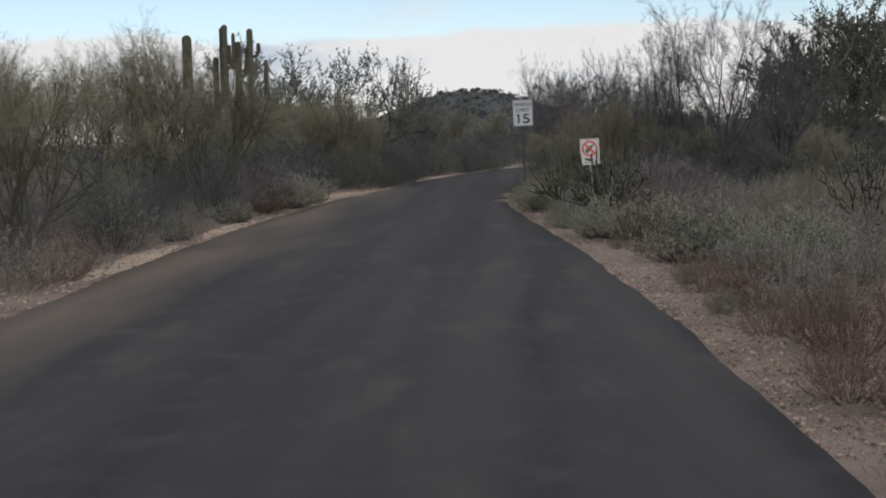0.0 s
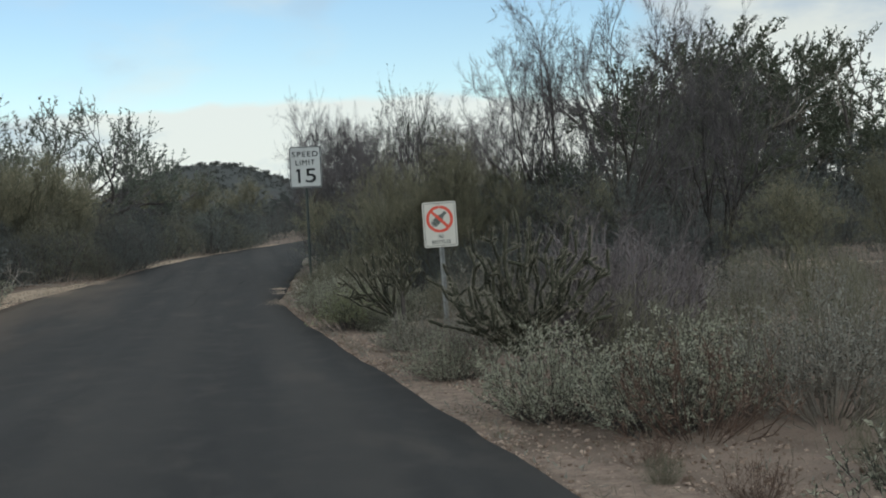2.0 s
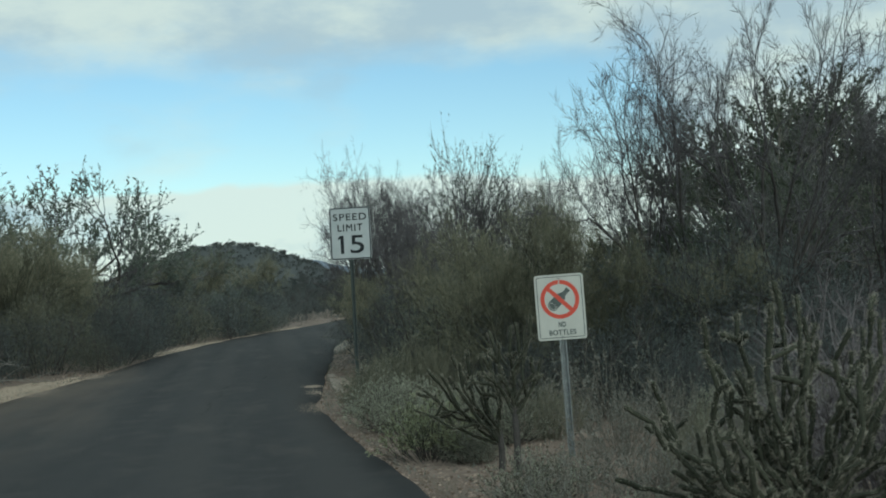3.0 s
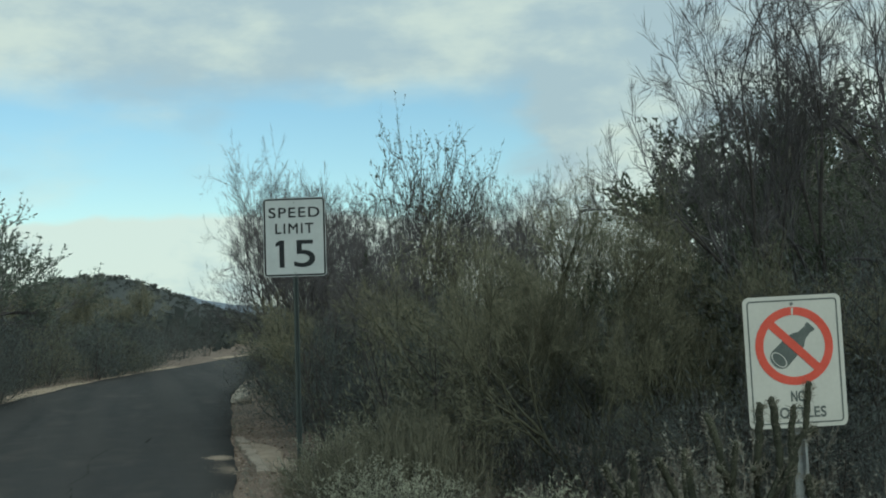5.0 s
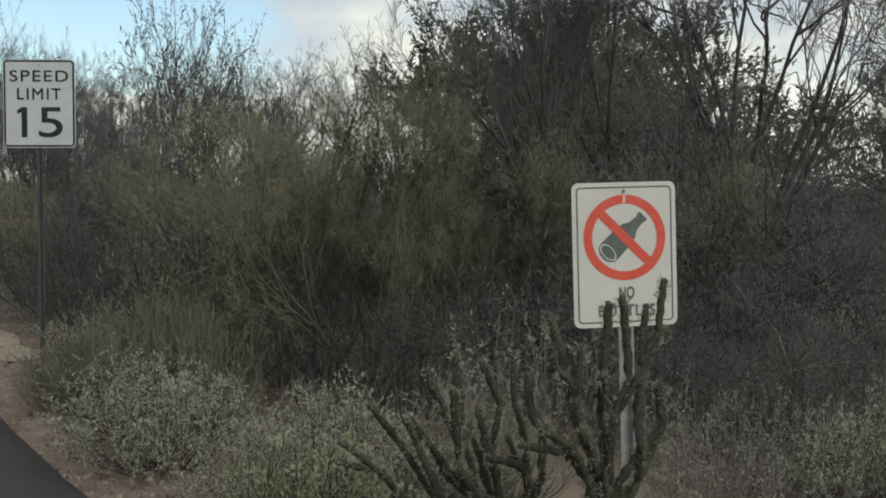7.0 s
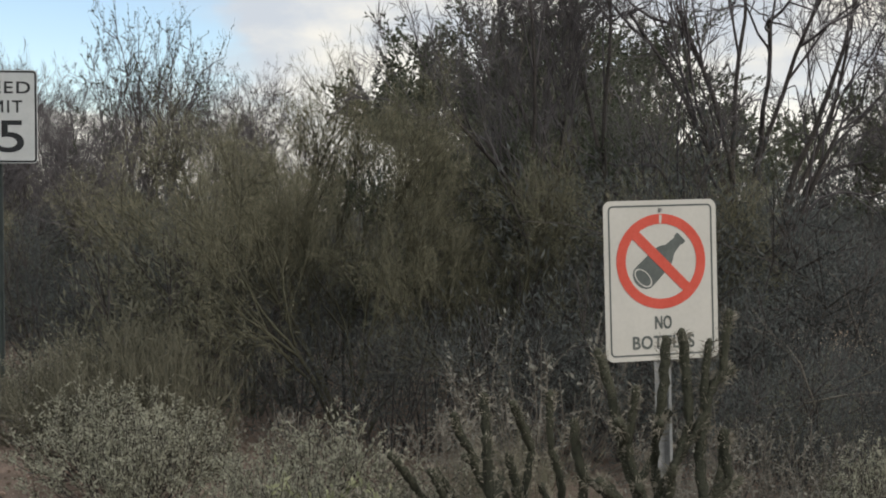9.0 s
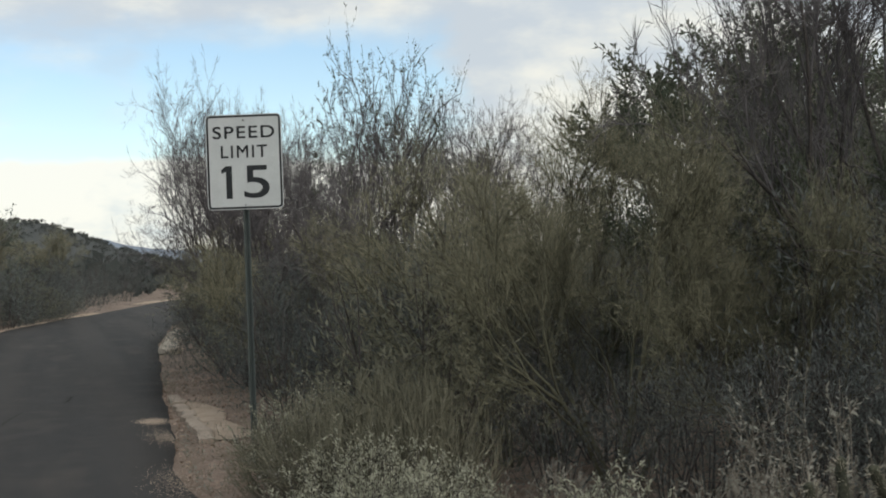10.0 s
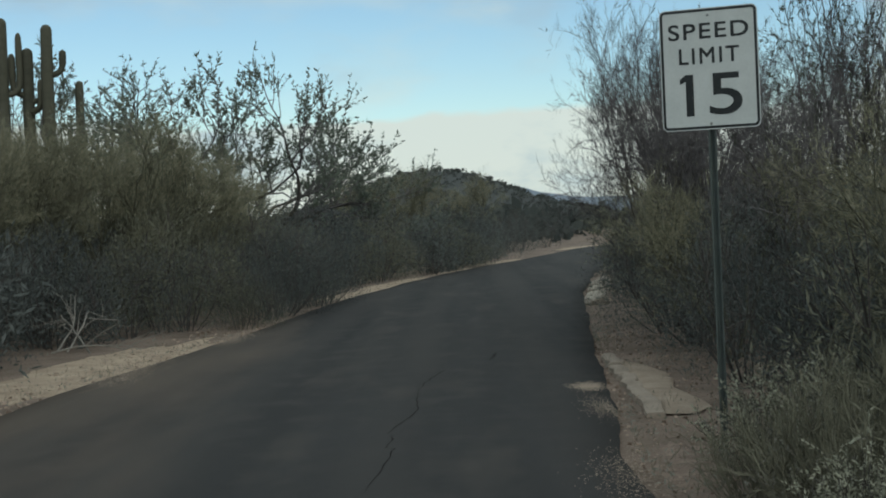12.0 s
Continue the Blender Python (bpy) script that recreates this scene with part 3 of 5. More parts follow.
def saguaro(x, y, height, radius, arms=()):
    """arms: (height of joint, reach, height of tip, angle in degrees)."""
    root = empty("saguaro_cactus")
    radius *= 0.88
    s = Soup()
    z = np.concatenate([np.linspace(-0.2, height - radius, 12), height - radius * (1 - np.sin(np.linspace(0.3, 1.55, 5)))])
    prof = np.concatenate([radius * np.interp(np.linspace(0, 1, 12), [0, 0.3, 0.7, 1], [0.85, 1, 1, 0.92]), radius * 0.92 * np.cos(np.linspace(0.3, 1.55, 5))])
    ribbed(s, np.stack([0.02 * np.sin(z), 0.015 * np.cos(z * 1.3), z], 1), prof)
    s.make("column", "saguaro_skin", root)
    for hj, reach, tip, ang in arms:
        c, sn = math.cos(radians(ang)), math.sin(radians(ang))
        r = radius * 0.62
        q = np.linspace(0, np.pi / 2, 6)
        bend = [(radius * 0.6 + (reach - radius * 0.6) * math.sin(v), hj + 0.25 * (1 - math.cos(v))) for v in q]
        top = tip - hj - 0.25
        up = [(reach + 0.02, hj + 0.25 + top * v) for v in (0.2, 0.45, 0.7, 0.86, 0.94, 0.985, 1.0)]
        rad = [r * 0.85] * 6 + [r, r, r, r * 0.93, r * 0.75, r * 0.45, r * 0.05]
        s = Soup()
        ribbed(s, [(h * c, h * sn, v) for h, v in bend + up], rad, 10)
        s.make("arm", "saguaro_skin", root)
    root.matrix_basis = pose(x, y, ground_z(x, y))
    tagged(root, "tall weathered green saguaro cactus standing in the scrub", "cactus", "saguaros beyond the road")
    return root


BUILT = {}


def plant(kind, x, y, height=0.0, turn=None, stretch=1.0, tilt=0.0):
    """Stands one plant of a kind at a place: built on first use of its variant, then copied."""
    build, count, label, category, group = KINDS[kind]
    i = PLANT_RNG.integers(count)
    h = height
    turn = PLANT_RNG.uniform(0, 360) if turn is None else turn
    z = ground_z(x, y)
    if (kind, i) not in BUILT:
        ob, natural = build(i)
        tagged(ob, label, category, group)
        s = (h / natural if h else 1.0)
        ob.matrix_basis = pose(x, y, z, 0, tilt, 0) @ pose(0, 0, 0, 0, 0, turn) @ Matrix.Diagonal((s * stretch, s * stretch, s, 1))
        BUILT[kind, i] = (ob, natural, Vector(ob.scale))
        return ob
    ob, natural, first = BUILT[kind, i]
    s = h / natural if h else 1.0
    return copy_thing(ob, pose(x, y, z, 0, tilt, 0) @ pose(0, 0, 0, 0, 0, turn) @ Matrix.Diagonal((s * stretch / first[0], s * stretch / first[1], s / first[2], 1)))


PLANT_RNG = np.random.default_rng(11)

PLUME = [(4, 0.74, 0.40, 0.02, 0.09), (4, 0.68, 0.50, 0.02, 0.13), (4, 0.62, 0.66, 0.03, 0.17), (3, 0.66, 0.75, 0.03, 0.19), (0, 0, 0, 0.05, 0.22)]
SHOOT = [(3, 0.72, 0.66, 0.01, 0.17), (4, 0.68, 0.70, 0.02, 0.19), (4, 0.62, 0.72, 0.05, 0.20), (5, 0.70, 0.65, 0.12, 0.18), (0, 0, 0, 0.14, 0.15)]
VERDE = [(4, 0.74, 0.50, 0.10, 0.10), (5, 0.68, 0.55, 0.10, 0.12), (5, 0.64, 0.55, 0.06, 0.15), (4, 0.66, 0.6, 0.03, 0.18), (0, 0, 0, 0.04, 0.16)]


def palo_verde(seed):
    fuzz = [("twig_spray", "green_twig", 11, 0.13, 0.0044, 0.85, 0.15)]
    return build_tree(seed, "palo_verde_tree", 4.0, 5, VERDE, "green_bark", "green_bark", fuzz, 0.6, 0.36, 0.036)


DEAD = [(3, 0.8, 0.8, 0.02, 0.2), (3, 0.65, 0.9, 0.0, 0.28), (3, 0.6, 0.9, 0.0, 0.3), (0, 0, 0, 0, 0.3)]

KINDS = {
    "snag": (lambda i: build_tree(350 + i, "dead_shrub", 1.9, 3, DEAD, "grey_twig", "grey_twig", (), 1.3, 0.4, 0.006), 2,
             "bleached leafless dead shrub caught in the thicket", "shrub", "dead shrubs"),
    "mesquite": (lambda i: build_tree(100 + i, "mesquite_tree", 4.5, 4, PLUME, "bark", "twig", [("twig_spray", "twig", 13, 0.14, 0.0050, 0.60, 0.25)], 0.30, 0.34, 0.044), 3,
                 "nearly leafless grey-brown mesquite tree with upswept fine twigs", "tree", "bare trees"),
    "tall_mesquite": (lambda i: build_tree(120 + i, "mesquite_tree", 5.0, 3, PLUME, "bark", "twig", [("twig_spray", "twig", 18, 0.15, 0.0050, 0.65, 0.25)], 0.16, 0.32, 0.050), 2,
                      "tall bare mesquite tree with dark forked limbs and fine twigs", "tree", "bare trees"),
    "ironwood": (lambda i: build_tree(200 + i, "ironwood_tree", 6.0, 5, SHOOT, "bark", "grey_twig", [("foliage", "ironwood_leaf", 21, 0.075, 0.028, 0.8, 0.3)], 0.75, 0.34, 0.085), 3,
                 "dark grey-green ironwood tree with small clumped leaves", "tree", "leafy trees"),
    "open_ironwood": (lambda i: build_tree(215 + i, "ironwood_tree", 6.0, 5, SHOOT, "bark", "twig", [("foliage", "open_leaf", 17, 0.075, 0.025, 0.75, 0.3)], 0.85, 0.34, 0.085), 2,
                      "grey-green ironwood tree with an airy crown on arching limbs", "tree", "leafy trees"),
    "near_ironwood": (lambda i: build_tree(230 + i, "ironwood_tree", 3.4, 4, SHOOT, "bark", "twig", [("foliage", "ironwood_leaf", 15, 0.046, 0.018, 0.9, 0.2)], 0.6, 0.34, 0.045), 2,
                      "dense dark green ironwood tree with tiny leaves behind the verge", "tree", "leafy trees"),
    "leafy": (lambda i: build_tree(250 + i, "mesquite_tree", 4.3, 4, PLUME, "bark", "twig", [("twig_spray", "twig", 3, 0.13, 0.0042, 0.5, 0.2), ("foliage", "ironwood_leaf", 8, 0.046, 0.015, 0.8, 0.2)], 0.45, 0.34, 0.050), 2,
              "mesquite tree with thin dark green leaves on upright twigs", "tree", "leafy trees"),
    "palo_verde": (lambda i: palo_verde(300 + i), 3,
                   "olive-green palo verde tree with wispy thin twigs", "tree", "palo verde trees"),
    "thicket": (lambda i: build_mound(400 + i, "thicket_bush", 2.0, 2.3, 11, 8400, (0.055, 0.0090), "bark", "thicket_leaf", 90), 4,
                "dense dark brown-green desert bush beside the road", "bush", "dark bushes"),
    "far_thicket": (lambda i: build_mound(450 + i, "thicket_bush", 2.0, 2.4, 9, 2700, (0.11, 0.026), "bark", "thicket_leaf", 40), 3,
                    "dense dark olive desert bush in a belt of scrub", "bush", "dark bushes"),
    "olive_thicket": (lambda i: build_mound(480 + i, "thicket_bush", 2.0, 2.3, 8, 3600, (0.085, 0.016), "bark", "olive_leaf", 70), 3,
                      "loose olive-brown desert bush at the road's edge", "bush", "dark bushes"),
    "brittlebush": (lambda i: build_shrub(500 + i, "brittlebush", 0.7, 1.2, 120, 4, "bark", "silver_leaf", 20, (0.030, 0.0100), 0.12, 0.3, 0.0025, 0.85, 0.8), 4,
                    "rounded silver-green brittlebush on sandy ground", "shrub", "brittlebushes"),
    "young_brittlebush": (lambda i: build_shrub(560 + i, "brittlebush", 0.62, 1.1, 90, 4, "bark", "young_leaf", 14, (0.034, 0.012), 0.25, 0.25, 0.003, 0.8, 0.65), 2,
                          "bright yellow-green leafy young brittlebush", "shrub", "brittlebushes"),
    "bursage": (lambda i: build_shrub(600 + i, "bursage_shrub", 0.75, 1.35, 60, 3, "grey_twig", "bursage_leaf", 10, (0.030, 0.011), 0.3, 0.25, 0.003, 0.85), 4,
                "pale grey-olive bursage shrub with fine dry stems", "shrub", "grey shrubs"),
    "wolfberry": (lambda i: build_shrub(750 + i, "wolfberry_bush", 1.5, 1.9, 46, 9, "wolfberry_twig", "wolfberry_twig", 6, (0.10, 0.006), 0.1, 0.9, 0.005, 0.7, 0.6), 2,
                  "leafless purple-grey tangle of a wolfberry bush", "bush", "bare bushes"),
    "rust_shrub": (lambda i: build_shrub(700 + i, "buckwheat_shrub", 0.55, 1.0, 60, 3, "rust_twig", "rust_twig", 9, (0.035, 0.006), 0.1, 0.25, 0.0025, 0.85), 2,
                   "dry rust-brown buckwheat shrub with fine twigs", "shrub", "rust-brown shrubs"),
    "dry_grass": (lambda i: build_shrub(800 + i, "dry_grass_clump", 0.7, 0.9, 150, 1, "straw", "straw", 8, (0.09, 0.0034), 0.1, 0.15, 0.002, 0.7, 0.35), 3,
                  "pale straw-coloured clump of dry grass", "grass", "grass clumps"),
}

# ---- road and ground ----
LEFT_EDGE = [(-60, -4.6), (-20, -4.3), (-5, -4.2), (0, -4.4), (5, -4.55), (10, -4.5), (17, -4.4), (24, -4.1), (28, -3.65), (31.5, -3.2), (38, -2.75), (43, -2.1), (49, -1.15), (57, 0.55), (62.6, 2.2), (70, 4.0), (77, 5.6), (86, 9.5), (96, 17.0), (104, 28.0)]
RIGHT_EDGE = [(-60, 3.1), (-20, 3.05), (-10, 2.98), (-7, 2.9), (-4.5, 2.72), (1, 2.45), (8, 1.9), (13.5, 1.5), (17, 1.27), (20, 1.2), (24, 1.45), (29, 1.72), (40, 2.62), (43, 3.0), (49, 3.75), (57, 5.1), (62.6, 6.4), (70, 8.5), (77, 10.9), (86, 15.4), (93, 22.0), (98, 30.0)]


def edge_x(edge, y):
    return float(np.interp(y, [e[0] for e in edge], [e[1] for e in edge]))


def ground_z(x, y):
    """The lie of the land: level along the road, a little uneven off it."""
    if y < 98:
        off = max(edge_x(LEFT_EDGE, y) - x, x - edge_x(RIGHT_EDGE, y))
    else:
        off = 20.0
    k = min(max((off - 0.6) / 5.0, 0.0), 1.0)
    if off < -0.3:
        return -0.06
    swell = 0.14 * noise.noise((x * 0.11, y * 0.11, 0.3)) + 0.05 * noise.noise((x * 0.5, y * 0.5, 2.0))
    return k * swell + 0.012 * min(max(off + 0.3, 0) / 0.6, 1.0) - 0.02


def grid_ground():
    # columns and rows close together near the road and wide apart far off
    xs = np.concatenate([-np.geomspace(3000, 14, 34), np.arange(-13, 22, 0.45), np.geomspace(22.5, 3000, 36)])
    ys = np.concatenate([-np.geomspace(2500, 22, 26), np.arange(-21, 70, 0.5), np.geomspace(70.6, 4000, 44)])
    v = np.array([(x, y, ground_z(x, y)) for y in ys for x in xs])
    nx = len(xs)
    i, j = np.meshgrid(np.arange(len(ys) - 1), np.arange(nx - 1), indexing="ij")
    f = np.stack([i * nx + j, i * nx + j + 1, (i + 1) * nx + j + 1, (i + 1) * nx + j], -1)
    ob = quads("ground", v, f, "sand")
    return tagged(ob, "pinkish tan sandy desert ground with gravel", "ground", kind="structure")


def resample(edge, step):
    p = np.array([(x, y) for y, x in edge], float)
    d = np.concatenate([[0], np.cumsum(np.hypot(*np.diff(p, axis=0).T))])
    t = np.linspace(0, d[-1], int(d[-1] / step))
    return np.stack([np.interp(t, d, p[:, 0]), np.interp(t, d, p[:, 1])], 1)


def smooth_edge(edge, n):
    """n points along an edge, its corners rounded off."""
    p = resample(edge, 0.25)
    kern = np.hanning(25)
    kern /= kern.sum()
    pad = np.concatenate([np.repeat(p[:1], 12, 0), p, np.repeat(p[-1:], 12, 0)])
    q = np.stack([np.convolve(pad[:, c], kern, "valid") for c in (0, 1)], 1)
    t = np.linspace(0, len(q) - 1, n)
    return np.stack([np.interp(t, np.arange(len(q)), q[:, c]) for c in (0, 1)], 1)


def build_road():
    n, m = 520, 15
    a, b = smooth_edge(LEFT_EDGE, n), smooth_edge(RIGHT_EDGE, n)
    rng = np.random.default_rng(5)
    for e, sgn in ((a, -1), (b, 1)):  # ragged broken edge
        e[:, 0] += sgn * 0.05 * np.convolve(rng.normal(0, 1, n + 6), np.ones(7) / 3.0, "valid") * 0.6
    t = np.linspace(0, 1, m)
    crown = 0.03 * (1 - (2 * t - 1) ** 2)
    v = np.zeros((n, m, 3))
    v[:, :, :2] = a[:, None] + (b - a)[:, None] * t[None, :, None]
    v[:, :, 2] = 0.012 + crown[None]
    i, j = np.meshgrid(np.arange(n - 1), np.arange(m - 1), indexing="ij")
    f = np.stack([i * m + j, i * m + j + 1, (i + 1) * m + j + 1, (i + 1) * m + j], -1)
    # the slab's sides, down into the sand
    skirt = np.concatenate([v[:, 0], v[:, -1]])
    skirt[:, 2] = -0.09
    base = n * m
    k = np.arange(n - 1)
    fl = np.stack([k * m, (k + 1) * m, base + k + 1, base + k], -1)
    fr = np.stack([k * m + m - 1, base + n + k, base + n + k + 1, (k + 1) * m + m - 1], -1)
    ob = quads("road", np.concatenate([v.reshape(-1, 3), skirt]), np.concatenate([f.reshape(-1, 4), fl, fr]), "asphalt")
    return tagged(ob, "worn dark grey asphalt road with a ragged edge", "road", kind="structure")


grid_ground()
build_road()


# ---- hill and distance ----
def build_hill():
    rng = np.random.default_rng(21)
    xs, ys = np.linspace(-190, 60, 90), np.linspace(400, 560, 46)
    prof_x = [-190, -120, -70, -45, -31, -25, -19, -8, 0, 4, 11, 18, 25, 40, 60]
    prof_z = [0, 1, 4.5, 9.5, 14.5, 17.6, 18.9, 18.9, 18.3, 17.2, 14.4, 11.6, 8.6, 4.5, 0]
    v = []
    for y in ys:
        depth = math.exp(-(((y - 470) / 42) ** 2))
        for x in xs:
            z = float(np.interp(x, prof_x, prof_z)) * depth
            z += depth * (0.5 * noise.noise((x * 0.09, y * 0.09, 0)) + 0.25 * noise.noise((x * 0.3, y * 0.3, 4)))
            v.append((x, y, z - 0.6))
    nx = len(xs)
    i, j = np.meshgrid(np.arange(len(ys) - 1), np.arange(nx - 1), indexing="ij")
    f = np.stack([i * nx + j, i * nx + j + 1, (i + 1) * nx + j + 1, (i + 1) * nx + j], -1)
    hill = tagged(quads("hill", v, f, "hill"), "low scrub-covered desert hill, toned bluish grey for distance haze", "hill", kind="structure")
    # scrub on its slope and crest, in nearly the hill's own haze-greyed tone
    s = Soup()
    for _ in range(2200):
        x, y = rng.uniform(-90, 45), rng.uniform(418, 482)
        depth = math.exp(-(((y - 470) / 42) ** 2))
        z = float(np.interp(x, prof_x, prof_z)) * depth - 0.5
        if z < 0.5 or (abs(y - 470) < 9 and rng.uniform() < 0.6):
            continue
        crest = abs(y - 470) < 9
        clump(rng, s, x, y, z, rng.uniform(0.4, 1.5) if crest else rng.uniform(0.5, 1.3), 26 if crest else 16)
    tagged(s.make("hill_scrub", "far_scrub", None, False), "scrub dotted over the distant hill, its green greyed for haze", "scrub", kind="stuff")
    return hill


def clump(rng, soup, x, y, z, h, n):
    """A far shrub: a loose heap of leaf sprays."""
    a, r = rng.uniform(0, 2 * np.pi, n), np.sqrt(rng.uniform(0, 1, n)) * h * 0.7
    at = np.stack([x + np.cos(a) * r, y + np.sin(a) * r, z + rng.uniform(0.0, 0.8, n) * h * np.sqrt(np.maximum(0.15, 1 - (r / h) ** 2))], 1)
    soup.leaves(rng, at, np.tile([0, 0, 0.8], (n, 1)), h * 0.5, h * 0.38, 0.8)


build_hill()

RNG = np.random.default_rng(33)
far = Soup()
for _ in range(3600):
    y = 92 + 330 * RNG.uniform(0, 1) ** 1.6
    x = RNG.uniform(-0.55, 0.85) * (y + 20)
    if y < 112 and 6 < x < 34:
        continue
    clump(RNG, far, x, y, ground_z(x, y), RNG.uniform(0.9, 2.3) * (1.35 if RNG.uniform() < 0.12 else 1), 22)
tagged(far.make("far_scrub", "far_scrub", None, False), "scrub covering the far flats, its olive greyed for haze", "scrub", kind="stuff")

# mountain far behind the hill; its faint blue is haze put into the colour
mv, mf = [], []
ridge = [(-700, 0), (-300, 18), (-60, 30), (60, 44), (105, 58), (135, 47), (190, 36), (330, 30), (700, 8), (1200, 0)]
mx = np.linspace(-700, 1200, 160)
for x in mx:
    z = float(np.interp(x, [r[0] for r in ridge], [r[1] for r in ridge])) + 3 * noise.noise((x * 0.02, 0, 9)) + 1.5 * noise.noise((x * 0.07, 0, 5))
    mv += [(x, 2380, -3), (x, 2440, z * 0.6), (x, 2500, z), (x, 2650, -3)]
for i in range(len(mx) - 1):
    for j in range(3):
        mf.append((i * 4 + j, i * 4 + j + 4, i * 4 + j + 5, i * 4 + j + 1))
tagged(quads("mountain", mv, mf, "mountain"), "mountain ridge on the horizon, painted pale blue-grey for haze", "mountain", kind="structure")


# ---- road signs ----
def rounded_plate(w, h, r, depth):
    bm = bmesh.new()
    pts = []
    for cx, cz, a0 in ((w / 2 - r, h / 2 - r, 0), (-w / 2 + r, h / 2 - r, 90), (-w / 2 + r, -h / 2 + r, 180), (w / 2 - r, -h / 2 + r, 270)):
        for k in range(7):
            a = radians(a0 + 15 * k)
            pts.append((cx + r * math.cos(a), cz + r * math.sin(a)))
    front = [bm.verts.new((x, -depth / 2, z)) for x, z in pts]
    back = [bm.verts.new((x, depth / 2, z)) for x, z in pts]
    bm.faces.new(front)
    bm.faces.new(list(reversed(back)))
    n = len(pts)
    for i in range(n):
        bm.faces.new((front[(i + 1) % n], front[i], back[i], back[(i + 1) % n]))
    bmesh.ops.recalc_face_normals(bm, faces=bm.faces)
    return bm


def rounded_border(w, h, r, line, y):
    """A thin painted line along a rounded rectangle."""
    bm = bmesh.new()
    loops = []
    for ww, hh, rr in ((w, h, r), (w - 2 * line, h - 2 * line, max(r - line, 0.004))):
        ring = []
        for cx, cz, a0 in ((ww / 2 - rr, hh / 2 - rr, 0), (-ww / 2 + rr, hh / 2 - rr, 90), (-ww / 2 + rr, -hh / 2 + rr, 180), (ww / 2 - rr, -hh / 2 + rr, 270)):
            for k in range(7):
                a = radians(a0 + 15 * k)
                ring.append(bm.verts.new((cx + rr * math.cos(a), y, cz + rr * math.sin(a))))
        loops.append(ring)
    n = len(loops[0])
    for i in range(n):
        bm.faces.new((loops[0][i], loops[0][(i + 1) % n], loops[1][(i + 1) % n], loops[1][i]))
    bmesh.ops.recalc_face_normals(bm, faces=bm.faces)
    return bm


def lettering(name, text, mat, parent, cx, cz, width, height, y, bold=0.0, spacing=1.0):
    """Flat letters of the built-in font, scaled to a width and height, facing -y."""
    cu = bpy.data.curves.new(name, "FONT")
    cu.body, cu.size, cu.space_character = text, 1.0, spacing
    cu.extrude = 0.0
    tmp = new(name, cu)
    bpy.context.view_layer.update()
    me = bpy.data.meshes.new_from_object(tmp.evaluated_get(bpy.context.evaluated_depsgraph_get()))
    bpy.data.objects.remove(tmp)
    me.name = name
    co = np.zeros(len(me.vertices) * 3, np.float32)
    me.vertices.foreach_get("co", co)
    co = co.reshape(-1, 3)
    lo, hi = co.min(0), co.max(0)
    x = (co[:, 0] - (lo[0] + hi[0]) / 2) / (hi[0] - lo[0]) * (width - 2 * bold)
    z = (co[:, 1] - (lo[1] + hi[1]) / 2) / (hi[1] - lo[1]) * (height - 2 * bold)
    faces, verts = [], []
    steps = [(0.0, 0.0)] if not bold else [(-1, -1), (1, -1), (-1, 1), (1, 1), (0, 0), (-1, 0), (1, 0), (0, 1), (0, -1)]
    for n, (dx, dz) in enumerate(steps):  # heavier strokes: the same letters laid over one another, each a hair further out
        verts += [(cx + a + dx * bold, y - 0.00012 * n, cz + b + dz * bold) for a, b in zip(x.tolist(), z.tolist())]
        faces += [[v + n * len(co) for v in p.vertices] for p in me.polygons]
    me = bpy.data.meshes.new(name)
    me.from_pydata(verts, [], faces)
    me.materials.append(M[mat])
    ob = new(name, me)
    ob.parent = parent
    return ob


def channel_post(height, mat, parent, wide=1.0):
    """A U-channel steel post."""
    prof = [(-0.033, 0.0), (-0.022, 0.0), (-0.014, 0.030), (0.014, 0.030), (0.022, 0.0), (0.033, 0.0), (0.033, 0.004), (0.025, 0.004), (0.017, 0.035), (-0.017, 0.035), (-0.025, 0.004), (-0.033, 0.004)]
    bm = bmesh.new()
    lo = [bm.verts.new((x * wide, y, -0.3)) for x, y in prof]
    hi = [bm.verts.new((x * wide, y, height)) for x, y in prof]
    n = len(prof)
    for i in range(n):
        bm.faces.new((lo[i], lo[(i + 1) % n], hi[(i + 1) % n], hi[i]))
    bmesh.ops.recalc_face_normals(bm, faces=bm.faces)
    return part("post", bm, mat, parent)


def bolt(parent, x, z, y):
    bm = bmesh.new()
    bmesh.ops.create_cone(bm, cap_ends=True, segments=10, radius1=0.0085, radius2=0.006, depth=0.008, matrix=Matrix.Translation((x, y, z)) @ Matrix.Rotation(radians(90), 4, "X"))
    return part("bolt", bm, "bolt", parent)


def flat_disc(cx, cz, y, r0, r1, n=64):
    bm = bmesh.new()
    a = [bm.verts.new((cx + r0 * math.cos(t), y, cz + r0 * math.sin(t))) for t in np.linspace(0, 2 * math.pi, n + 1)[:-1]]
    b = [bm.verts.new((cx + r1 * math.cos(t), y, cz + r1 * math.sin(t))) for t in np.linspace(0, 2 * math.pi, n + 1)[:-1]]
    for i in range(n):
        bm.faces.new((a[i], a[(i + 1) % n], b[(i + 1) % n], b[i]))
    return bm


def flat_shape(outline, y):
    bm = bmesh.new()
    f = bm.faces.new([bm.verts.new((x, y, z)) for x, z in outline])
    bmesh.ops.triangulate(bm, faces=[f])
    return bm


